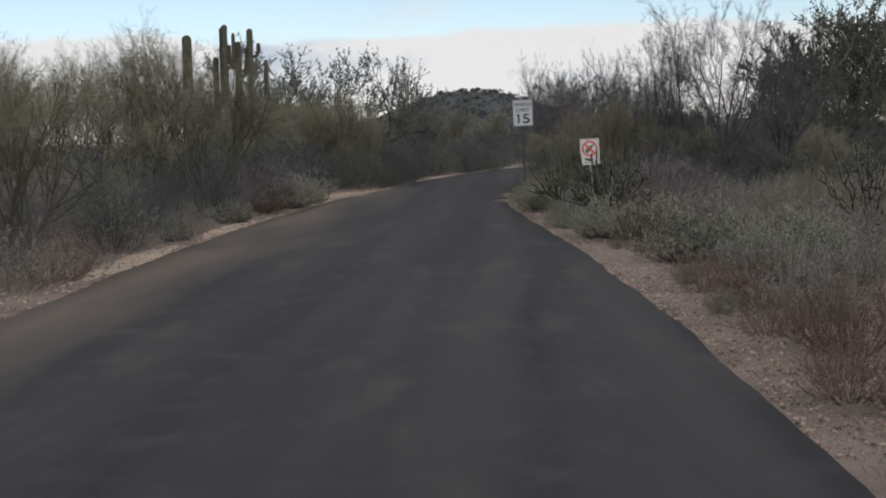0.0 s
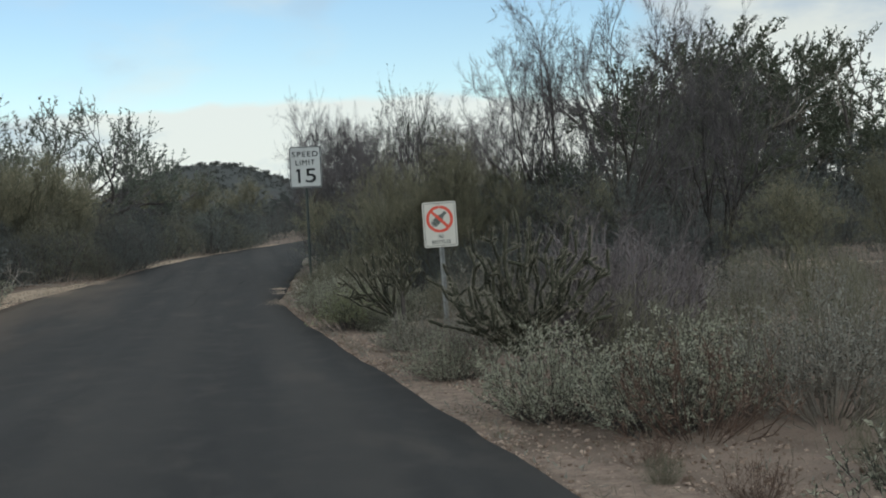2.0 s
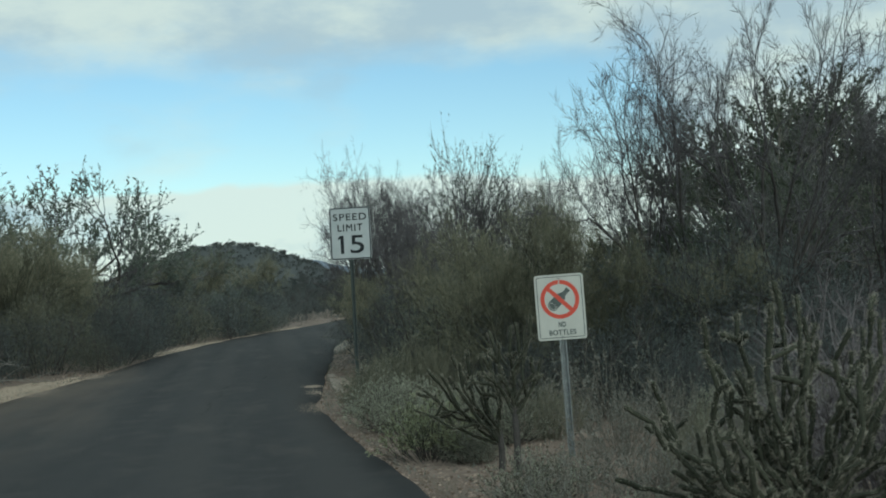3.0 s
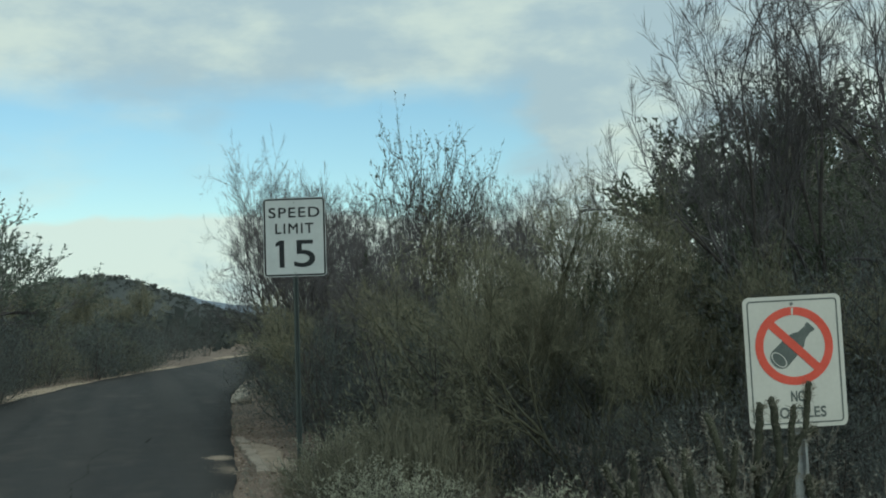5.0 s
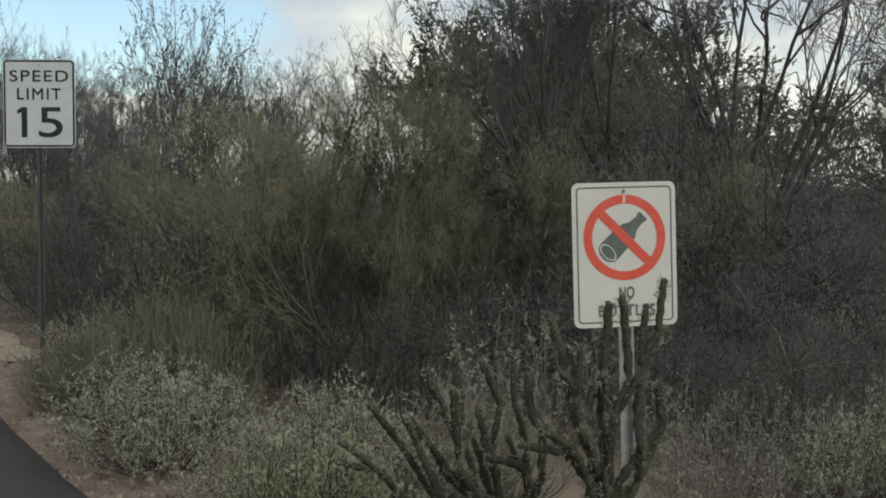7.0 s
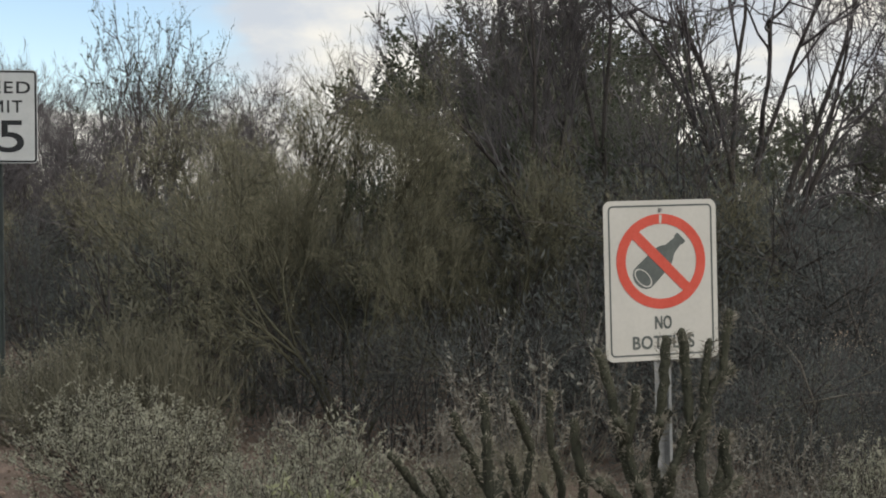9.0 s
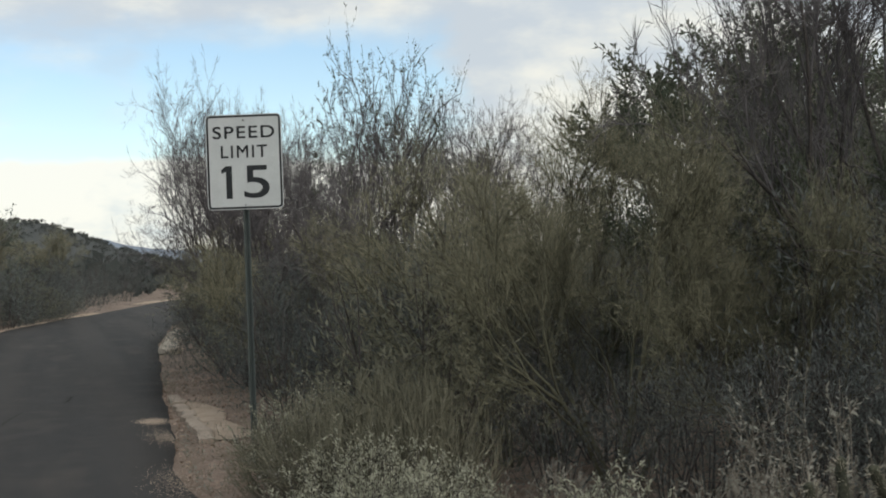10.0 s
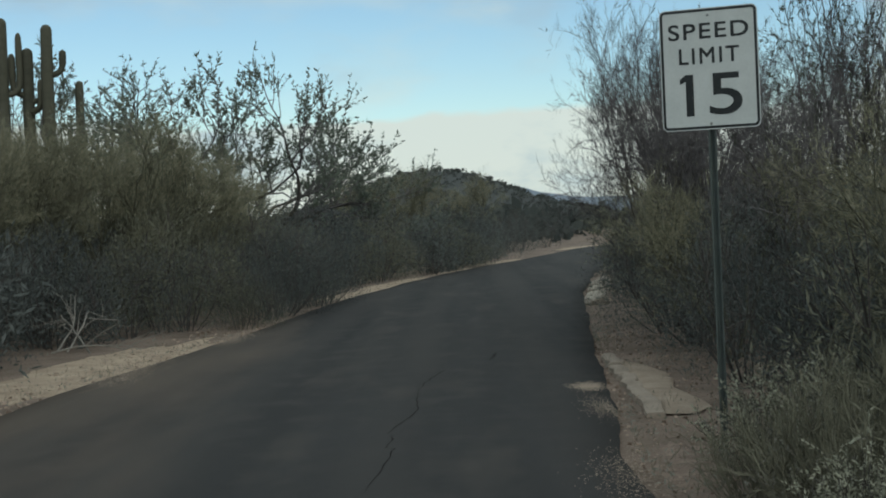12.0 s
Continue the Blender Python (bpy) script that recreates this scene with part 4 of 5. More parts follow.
def speed_sign():
    w, h, mid = 0.61, 0.762, 2.475
    root = empty("speed_limit_sign")
    channel_post(2.80, "post_green", root, 0.76)
    panel = part("panel", rounded_plate(w, h, 0.038, 0.003), "sign_white", root, "white reflective panel with a black border")
    part("border", rounded_border(w - 0.012, h - 0.012, 0.034, 0.016, -0.0025), "sign_black", panel)
    lettering("lettering", "SPEED", "sign_black", panel, 0.0, 0.238, 0.498, 0.100, -0.0025, 0.0018, 1.14)
    lettering("lettering", "LIMIT", "sign_black", panel, 0.0, 0.083, 0.374, 0.100, -0.0025, 0.0018, 1.18)
    x0, x1 = -0.152, -0.103  # the digit 1: a heavy stem with a slanted flag
    one = bmesh.new()
    one.faces.new([one.verts.new((x, -0.0026, z)) for x, z in ((x0, -0.293), (x1, -0.293), (x1, -0.031), (x0, -0.031))])
    one.faces.new([one.verts.new((x, -0.0026, z)) for x, z in ((x0 - 0.036, -0.092), (x0, -0.074), (x0, -0.031), (x0 - 0.036, -0.060))])
    part("numeral", one, "sign_black", panel)
    lettering("lettering", "5", "sign_black", panel, 0.094, -0.162, 0.205, 0.262, -0.0025, 0.0025)
    bolt(panel, 0, 0.335, -0.005)
    bolt(panel, 0, -0.345, -0.005)
    panel.location = (0, -0.004, mid)
    root.matrix_basis = pose(1.785, 19.91, 0.0, 0, 0, -18.0)
    tagged(root, "white speed limit sign on a green steel post by the road", "road sign")
    return root


def bottle_outline():
    """A bottle lying on the slant: half widths along its axis, from the base to the lip."""
    half = [(-0.028, 0.006), (-0.025, 0.022), (-0.017, 0.038), (-0.006, 0.048), (0.006, 0.050), (0.085, 0.047), (0.105, 0.040), (0.125, 0.024), (0.160, 0.019), (0.163, 0.024), (0.176, 0.024), (0.178, 0.019)]
    half = [(s * 1.24, v) for s, v in half]
    pts = [(s, v) for s, v in half] + [(s, -v) for s, v in reversed(half)]
    a = radians(44)
    ca, sa = math.cos(a), math.sin(a)
    return [(-0.074 + s * ca - v * sa, -0.062 + s * sa + v * ca) for s, v in pts], (-0.074, -0.062, a)


def bottle_sign():
    w, h, mid = 0.457, 0.61, 1.402
    root = empty("no_bottles_sign")
    channel_post(1.66, "galvanised", root)
    panel = part("panel", rounded_plate(w, h, 0.030, 0.003), "sign_cream", root, "white metal panel with a thin grey border")
    part("border", rounded_border(w - 0.036, h - 0.036, 0.020, 0.0065, -0.0025), "sign_grey", panel)
    cz = 0.072
    outline, (bx, bz, a) = bottle_outline()
    part("bottle_symbol", flat_shape([(x, z + cz) for x, z in outline], -0.0022), "sign_grey", panel, "dark grey bottle symbol")
    ring = bmesh.new()
    n = 28
    ca, sa = math.cos(a), math.sin(a)
    loop_o, loop_i = [], []
    for t in np.linspace(0, 2 * math.pi, n + 1)[:-1]:
        for r, store in ((1.0, loop_o), (0.86, loop_i)):
            s, v = 0.025 * r * math.cos(t) + 0.001, 0.044 * r * math.sin(t)
            store.append(ring.verts.new((bx + s * ca - v * sa, -0.0026, bz + cz + s * sa + v * ca)))
    for i in range(n):
        ring.faces.new((loop_o[i], loop_o[(i + 1) % n], loop_i[(i + 1) % n], loop_i[i]))
    part("bottle_base", ring, "sign_cream", panel, "pale outline of the bottle's base")
    part("ring", flat_disc(0, cz, -0.0030, 0.181, 0.143), "sign_red", panel, "red prohibition ring")
    bar = bmesh.new()
    d = 0.150 / math.sqrt(2)
    o = 0.0195 / math.sqrt(2)
    bar.faces.new([bar.verts.new(p) for p in ((-d - o, -0.0034, cz + d - o), (d - o, -0.0034, cz - d - o), (d + o, -0.0034, cz - d + o), (-d + o, -0.0034, cz + d + o))])
    worn = bmesh.new()
    worn.faces.new([worn.verts.new((x, -0.0036, cz + z)) for x, z in ((-0.005, 0.146), (0.004, 0.144), (0.006, 0.176), (-0.004, 0.179))])
    part("worn_patch", worn, "sign_cream", panel, "pale scratch in the red ring")
    part("slash", bar, "sign_red", panel, "red prohibition slash")
    lettering("lettering", "NO", "sign_grey", panel, 0.004, -0.161, 0.068, 0.051, -0.0025, 0.0014, 1.05)
    lettering("lettering", "BOTTLES", "sign_grey", panel, 0.004, -0.236, 0.250, 0.051, -0.0025, 0.0014, 1.08)
    bolt(panel, 0, 0.268, -0.005)
    bolt(panel, 0, -0.278, -0.005)
    panel.location = (0, -0.004, mid)
    root.matrix_basis = pose(3.25, 12.575, 0.0, 0, -1.4, -12.5)
    tagged(root, "white no bottles sign on a galvanised steel post", "road sign")
    return root


speed_sign()
bottle_sign()

# ---- cacti ----
saguaro(-11.65, 50.6, 7.75, 0.20, [(6.3, 0.42, 7.0, 10)])
saguaro(-11.0, 51.5, 6.2, 0.15)
saguaro(-12.35, 51.0, 7.15, 0.20, [(5.6, 0.45, 6.8, 15), (5.3, 0.5, 6.2, -30), (5.8, 0.42, 7.0, 190)])
saguaro(-12.95, 50.6, 8.0, 0.19, [(5.8, 0.46, 7.6, 30)])
saguaro(-13.2, 51.2, 7.9, 0.18)
saguaro(-13.6, 51.4, 6.4, 0.19)
saguaro(-14.3, 48.0, 7.3, 0.30)
saguaro(-20.2, 40.0, 3.2, 0.20, [(1.5, 0.5, 2.4, 0), (1.6, 0.5, 2.6, 180)])

# arms of each cholla: where their tips stand, from its root
CHOLLAS = [
    (41, 3.12, 6.85, 0.30, [(-0.62, 0.5, 0.85), (-0.69, 0.07, 1.12), (-0.44, -0.05, 1.43), (-0.5, -0.2, 1.28), (-0.33, 0.1, 1.18), (-0.14, -0.2, 1.49), (0.0, 0.1, 1.60), (0.05, -0.15, 1.41),
                            (0.16, 0.2, 1.52), (0.32, -0.1, 1.34), (0.55, 0.1, 1.50), (0.7, 0.0, 1.41), (0.41, -0.25, 1.2), (0.86, 0.1, 1.0), (-0.3, -0.2, 0.75), (0.9, 0.2, 0.77)]),
    (43, 2.55, 11.6, 0.62, [(0.165, -0.095, 1.37), (0.005, 0.0, 1.29), (0.04, -0.03, 1.31), (0.115, -0.065, 1.28), (-0.17, 0.10, 1.25), (-0.10, 0.0, 1.15), (0.15, -0.09, 1.02), (-0.25, 0.1, 1.05), (0.26, 0.05, 0.98), (0.1, 0.2, 0.9), (-0.26, -0.05, 0.9)]),
    (44, 2.5, 12.1, 0.30, [(-0.40, 0.0, 1.03), (-0.24, 0.1, 1.07), (-0.05, 0.0, 1.08), (-0.11, 0.15, 1.03), (-0.51, -0.05, 0.87), (-0.42, 0.1, 0.84), (-0.35, -0.12, 0.97), (-0.15, 0.1, 0.87), (0.01, -0.1, 0.85), (-0.55, 0.1, 0.68), (-0.35, -0.15, 0.72), (-0.70, 0.1, 0.78), (-0.62, 0.0, 0.92), (-0.75, -0.1, 0.58), (-0.5, 0.05, 0.6)]),
    (45, 6.9, 2.2, 0.30, [(-0.75, 0, 1.2), (-0.5, 0.2, 1.5), (-0.25, -0.2, 1.6), (0.0, 0.1, 1.68), (0.25, -0.15, 1.55), (0.5, 0.1, 1.62), (0.75, 0, 1.3), (0.1, 0.4, 1.4), (-0.6, -0.3, 0.95), (0.6, -0.3, 1.0)]),
    (46, 8.2, 1.0, 0.25, [(-0.6, 0, 1.0), (-0.2, 0.3, 1.2), (0.1, -0.3, 1.15), (0.4, 0.1, 1.2), (0.7, 0.1, 0.9), (-0.4, -0.4, 0.8)]),
]
for seed, x, y, fork, tips in CHOLLAS:
    ob = build_cholla(seed, "cholla_cactus", tips, fork, 2 if seed == 41 else 1 if seed > 44 else 0)
    ob.matrix_basis = pose(x, y, ground_z(x, y))
    tagged(ob, "dull green staghorn cholla cactus with pale spines", "cactus", "cholla cacti")

# ---- trees: kind, x, y, height, stretch ----
TREES = [
    ("mesquite", 3.05, 30.2, 4.4, 0.62), ("leafy", 4.6, 27.0, 4.5, 0.6), ("mesquite", 3.7, 32.5, 4.1, 1.0), ("mesquite", 2.9, 27.6, 3.5, 0.7), ("mesquite", 4.5, 28.6, 3.9, 0.75), ("mesquite", 5.5, 27.4, 3.7, 0.75), ("mesquite", 3.7, 25.4, 3.1, 0.7), ("mesquite", 5.9, 26.0, 3.7, 0.6),
    ("tall_mesquite", 5.85, 17.5, 5.1, 0.72), ("tall_mesquite", 7.05, 16.9, 5.2, 0.66), ("tall_mesquite", 8.4, 16.4, 4.3, 0.8),
    ("near_ironwood", 5.6, 17.9, 2.9, 0.5), ("near_ironwood", 6.4, 18.6, 2.9, 0.8),
    ("ironwood", 13.7, 33.8, 6.0, 0.95), ("ironwood", 15.4, 36.0, 6.6, 1.15), ("ironwood", 18.3, 38.6, 6.8, 1.2), ("ironwood", 21.2, 40.6, 6.6, 1.2), ("leafy", 9.7, 22.3, 3.5, 1.1), ("ironwood", 11.0, 24.5, 3.5, 1.1),
    ("ironwood", 21.0, 30.0, 4.8, 1.0),
    ("palo_verde", 4.25, 19.6, 2.9, 0.85), ("palo_verde", 3.5, 22.6, 1.9, 0.8), ("palo_verde", 3.0, 25.8, 2.2, 0.9), ("palo_verde", 9.2, 14.6, 1.9, 1.0),
    ("palo_verde", 4.6, 37.0, 3.0, 1.0), ("palo_verde", 6.0, 42.0, 3.0, 1.0), ("palo_verde", 12.5, 17.5, 2.2, 1.0),
    ("mesquite", 6.6, 31.0, 3.9, 0.8), ("mesquite", 11.6, 36.5, 4.0, 1.0), ("mesquite", 26.0, 34.0, 5.0, 1.0),
    ("open_ironwood", -6.9, 52.6, 6.0, 1.0), ("open_ironwood", -8.8, 54.0, 6.9, 1.2), ("open_ironwood", -11.4, 56.0, 6.7, 1.15),
    ("palo_verde", -5.9, 35.4, 3.7, 1.1), ("palo_verde", -7.6, 38.5, 3.7, 1.1), ("palo_verde", -5.6, 41.5, 3.1, 0.9), ("palo_verde", -7.2, 30.5, 3.2, 0.9),
    ("palo_verde", -7.3, 12.5, 4.3, 0.9), ("palo_verde", -6.3, 15.0, 4.6, 0.8), ("palo_verde", -8.0, 7.0, 3.6, 0.9), ("palo_verde", -8.6, 20.0, 4.0, 1.0), ("palo_verde", -7.0, 24.5, 3.3, 0.9),
    ("palo_verde", -6.9, 33.2, 3.5, 1.1), ("palo_verde", -8.6, 36.0, 3.8, 1.1), ("palo_verde", -5.3, 38.0, 3.0, 0.9), ("palo_verde", -6.6, 45.0, 3.6, 1.0), ("palo_verde", -6.8, 2.2, 3.6, 0.8), ("mesquite", -9.5, 16.0, 4.4, 1.0), ("mesquite", -10.5, 26.0, 4.4, 1.0), ("mesquite", -11.0, 38.0, 4.3, 1.0),
    ("palo_verde", -2.6, 63.0, 3.6, 1.0), ("palo_verde", -4.6, 70.0, 4.2, 1.0), ("palo_verde", 0.5, 80.0, 3.8, 1.0), ("palo_verde", 9.5, 58.0, 3.2, 1.0), ("palo_verde", 12.5, 66.0, 3.4, 1.0),
    ("palo_verde", 4.0, 17.7, 2.6, 0.75), ("palo_verde", 4.9, 17.0, 2.1, 0.7), ("palo_verde", 3.7, 19.2, 2.0, 0.7), ("palo_verde", 5.6, 18.4, 2.4, 0.75), ("palo_verde", 6.2, 16.6, 2.0, 0.75),
]
for kind, x, y, hgt, wide in TREES:
    plant(kind, x, y, hgt, None, wide)
plant("mesquite", 3.4, 29.2, 4.2, 130, 0.5, -4)

# ---- bushes set singly: kind, x, y, height ----
for kind, x, y, hgt in (
        ("brittlebush", 2.0, 17.0, 0.6), ("brittlebush", 1.95, 15.9, 0.68), ("brittlebush", 2.7, 15.0, 0.6), ("brittlebush", 2.25, 13.7, 0.62), ("brittlebush", 2.9, 14.0, 0.55),
        ("dry_grass", 2.3, 18.1, 0.95), ("dry_grass", 2.75, 18.5, 1.0), ("dry_grass", 2.6, 17.6, 0.9), ("dry_grass", 2.1, 17.7, 0.85), ("bursage", 2.05, 18.0, 0.75), ("brittlebush", 2.45, 16.7, 0.65), ("dry_grass", 1.78, 18.5, 0.6), ("bursage", 2.1, 18.85, 0.75), ("brittlebush", 2.2, 19.3, 0.8), ("bursage", 3.0, 16.4, 0.6), ("bursage", 3.6, 15.2, 0.6), ("dry_grass", 3.4, 14.1, 0.6), ("bursage", 3.9, 13.4, 0.6),
        ("bursage", 3.7, 12.4, 0.6), ("bursage", 4.4, 12.2, 0.6), ("bursage", 4.6, 13.9, 0.6), ("bursage", 2.3, 12.9, 0.5), ("bursage", 3.0, 11.0, 0.5),
        ("brittlebush", 2.45, 10.2, 0.6), ("bursage", 2.55, 9.2, 0.6), ("bursage", 3.3, 9.3, 0.7), ("dry_grass", 3.7, 9.9, 0.6), ("bursage", 4.3, 10.4, 0.7),
        ("brittlebush", 2.95, 4.6, 0.78), ("brittlebush", 3.45, 3.7, 0.85), ("brittlebush", 3.95, 4.3, 0.8), ("bursage", 4.7, 3.6, 0.8), ("snag", 5.1, 15.9, 1.5), ("thicket", 5.0, 14.5, 0.95), ("thicket", 5.7, 14.7, 1.0), ("thicket", 5.4, 13.8, 0.8), ("young_brittlebush", 2.0, 13.1, 0.6), ("brittlebush", 2.35, 12.7, 0.5), ("brittlebush", 2.2, 14.4, 0.5), ("bursage", 5.2, 5.0, 0.8), ("bursage", 5.4, 0.9, 0.8), ("bursage", 6.2, 3.5, 0.8), ("bursage", 5.9, -1.6, 0.8), ("brittlebush", 3.75, -0.3, 0.82), ("brittlebush", 4.55, 0.2, 0.85), ("brittlebush", 4.5, -1.6, 0.8), ("brittlebush", 5.2, -0.7, 0.85),
        ("rust_shrub", 3.3, 1.4, 0.3), ("rust_shrub", 3.9, -5.6, 0.6), ("rust_shrub", 4.3, -6.6, 0.65), ("rust_shrub", 3.9, -7.9, 0.55), ("rust_shrub", 4.8, -5.0, 0.6), ("rust_shrub", 4.9, -7.4, 0.65), ("rust_shrub", 4.4, -9.2, 0.6), ("rust_shrub", 3.7, -3.6, 0.45), ("rust_shrub", 5.3, -9.0, 0.65),
        ("brittlebush", 4.6, -3.2, 0.65), ("bursage", 5.2, -3.7, 0.7), ("bursage", 5.9, -6.0, 0.7),
        ("brittlebush", -5.1, 22.6, 0.8), ("brittlebush", -4.8, 21.4, 0.9), ("brittlebush", -4.85, 20.1, 0.95), ("brittlebush", -4.95, 18.9, 0.9), ("brittlebush", -5.3, 17.7, 0.9), ("brittlebush", -5.5, 20.5, 0.8), ("brittlebush", -5.2, 7.0, 0.6), ("bursage", -5.4, 9.0, 0.8), ("bursage", -5.0, 1.0, 0.6), ("bursage", -5.3, -1.8, 0.9), ("bursage", -5.8, 4.5, 1.1), ("brittlebush", -5.2, 12.5, 0.6),
        ("bursage", -6.4, 26.2, 0.8), ("thicket", -6.4, 28.8, 1.7), ("thicket", -5.8, 31.0, 1.8), ("thicket", -5.1, 32.4, 1.7), ("thicket", -4.4, 33.4, 1.6), ("thicket", 2.75, 23.8, 1.7), ("thicket", 3.0, 22.3, 1.7), ("thicket", 3.3, 21.0, 1.8), ("thicket", 2.95, 25.6, 1.8), ("thicket", 3.0, 27.4, 1.9), ("thicket", 2.9, 29.3, 1.9), ("thicket", 3.6, 19.9, 1.5),
        ("thicket", 3.3, 31.5, 1.9), ("thicket", 3.8, 34.5, 2.0), ("bursage", 2.3, 20.2, 0.55), ("wolfberry", 4.5, 8.7, 1.5), ("wolfberry", 5.3, 9.4, 1.3), ("bursage", 6.8, 11.0, 0.9), ("bursage", 7.6, 6.5, 0.9), ("thicket", 5.4, 16.1, 1.9), ("thicket", 6.2, 16.2, 2.1), ("thicket", 7.0, 16.0, 1.7), ("thicket", 8.0, 16.2, 1.4), ("thicket", 4.3, 17.0, 1.2), ("thicket", 5.9, 17.0, 2.6), ("thicket", 6.8, 17.0, 2.5), ("thicket", 7.4, 18.0, 2.4),
        ("rust_shrub", 3.5, -4.0, 0.42), ("rust_shrub", 3.75, -5.1, 0.5), ("rust_shrub", 3.55, -7.3, 0.5), ("rust_shrub", 4.0, -8.4, 0.55), ("rust_shrub", 3.55, -2.3, 0.35), ("bursage", 4.05, -6.6, 0.6), ("bursage", 4.4, -2.4, 0.55), ("dry_grass", 3.35, -5.9, 0.3), ("dry_grass", 3.4, -3.1, 0.28), ("rust_shrub", 3.6, -9.6, 0.5), ("rust_shrub", 3.9, -11.0, 0.55), ("bursage", 4.6, -10.6, 0.6), ("rust_shrub", 4.9, -12.4, 0.6), ("rust_shrub", 3.05, 2.6, 0.28), ("rust_shrub", 3.75, -12.1, 0.5), ("rust_shrub", 3.6, -13.2, 0.5), ("rust_shrub", 4.1, -13.9, 0.55), ("bursage", 4.4, -12.0, 0.6), ("rust_shrub", 3.5, -10.3, 0.4), ("thicket", 4.5, 16.0, 1.2), ("thicket", 5.2, 15.6, 1.2), ("thicket", 3.9, 16.8, 1.1), ("thicket", 6.0, 15.4, 1.2), ("thicket", 3.6, 17.9, 1.2), ("thicket", 6.9, 15.2, 1.1), ("dry_grass", 2.95, 2.0, 0.2), ("wolfberry", 4.15, 7.7, 1.5), ("brittlebush", 2.5, 7.3, 0.62),
        ("thicket", -4.0, 60.0, 1.9), ("thicket", -2.0, 64.5, 1.9), ("thicket", 0.2, 68.0, 1.9), ("thicket", 1.8, 73.0, 2.0), ("thicket", 2.9, 78.0, 2.0), ("thicket", 4.3, 82.0, 2.2), ("thicket", 1.0, 70.5, 2.1), ("thicket", 2.3, 76.0, 2.2),
        ("brittlebush", 5.0, 13.2, 0.55), ("bursage", 5.6, 13.9, 0.6), ("bursage", 4.7, 11.5, 0.6), ("bursage", 5.4, 12.5, 0.6), ("dry_grass", 4.2, 11.6, 0.5), ("bursage", 3.3, 10.3, 0.55), ("brittlebush", 6.2, 14.0, 0.6)):
    if kind in ("brittlebush", "bursage", "rust_shrub"):
        hgt *= PLANT_RNG.uniform(0.68, 1.08)
    plant(kind, x, y, hgt)

# ---- scrub strewn over both verges and behind ----
TAKEN = []


def strew(count, kinds, box, heights, gap, clear):
    """Random plants inside a box of the plan, clear of the road and of one another."""
    x0, x1, y0, y1 = box
    done = tries = 0
    while done < count and tries < count * 40:
        tries += 1
        x, y = PLANT_RNG.uniform(x0, x1), PLANT_RNG.uniform(y0, y1)
        if edge_x(LEFT_EDGE, y) - clear < x < edge_x(RIGHT_EDGE, y) + clear:
            continue
        if any((x - a) ** 2 + (y - b) ** 2 < gap * gap for a, b in TAKEN):
            continue
        TAKEN.append((x, y))
        kind = kinds[PLANT_RNG.integers(len(kinds))]
        plant(kind, x, y, PLANT_RNG.uniform(*heights))
        done += 1


scrub_belt = Soup()


def belt(count, box, heights, clear):
    """Bushes too far off to tell apart, all in one mesh."""
    x0, x1, y0, y1 = box
    done = 0
    while done < count:
        x, y = PLANT_RNG.uniform(x0, x1), PLANT_RNG.uniform(y0, y1)
        if edge_x(LEFT_EDGE, y) - clear - 0.6 < x < edge_x(RIGHT_EDGE, y) + clear + 0.6:
            continue
        h, n = PLANT_RNG.uniform(*heights), 1100
        a, r, u = PLANT_RNG.uniform(0, 2 * np.pi, n), np.sqrt(PLANT_RNG.uniform(0, 1, n)), PLANT_RNG.uniform(0, 1, n)
        at = np.stack([x + np.cos(a) * r * h * 0.62, y + np.sin(a) * r * h * 0.62, ground_z(x, y) + h * u * np.sqrt(np.maximum(0.06, 1 - 0.8 * r * r)) * PLANT_RNG.uniform(0.8, 1.1, n)], 1)
        scrub_belt.leaves(PLANT_RNG, at, np.stack([np.cos(a) * r, np.sin(a) * r, np.full(n, 0.7)], 1), 0.17, 0.035, 0.7)
        done += 1


# rows of bushes that line the asphalt
y = 33.2
while y < 66:
    x = edge_x(LEFT_EDGE, y) - (PLANT_RNG.uniform(0.2, 0.5) if y < 40.0 or 52 < y < 59 else PLANT_RNG.uniform(1.15, 1.7))
    plant("olive_thicket" if PLANT_RNG.uniform() < 0.38 else "thicket" if y < 40 else "far_thicket", x, y, PLANT_RNG.uniform(0.9, 2.3))
    TAKEN.append((x, y))
    y += PLANT_RNG.uniform(0.7, 1.1)
y = 34.0
while y < 70:
    x = edge_x(RIGHT_EDGE, y) + PLANT_RNG.uniform(1.2, 1.8)
    plant("olive_thicket" if PLANT_RNG.uniform() < 0.4 else "far_thicket", x, y, PLANT_RNG.uniform(1.0, 2.1))
    TAKEN.append((x, y))
    y += PLANT_RNG.uniform(1.0, 1.5)

strew(50, ["bursage", "bursage", "brittlebush", "rust_shrub", "dry_grass"], (3.6, 11, -13, 6), (0.35, 0.85), 0.8, 1.3)
strew(64, ["bursage", "bursage", "bursage", "dry_grass"], (4.2, 14, 1, 16), (0.55, 1.0), 0.85, 2.0)
strew(26, ["thicket", "thicket", "olive_thicket"], (2.9, 9.5, 18.6, 25), (1.5, 2.3), 0.95, 1.5)
strew(22, ["far_thicket"], (3.2, 9.5, 25, 33), (1.7, 2.4), 0.95, 1.5)
strew(22, ["thicket"], (8.0, 20.0, 14, 26), (1.2, 2.0), 1.4, 3.0)
strew(36, ["far_thicket"], (4.0, 28.0, 25, 46), (1.3, 2.1), 1.5, 1.2)
strew(16, ["far_thicket"], (11.0, 24.0, 30, 38), (2.6, 3.5), 1.5, 3.0)
strew(18, ["far_thicket", "bursage"], (10.0, 22.0, 0, 15), (0.9, 1.4), 1.5, 3.0)
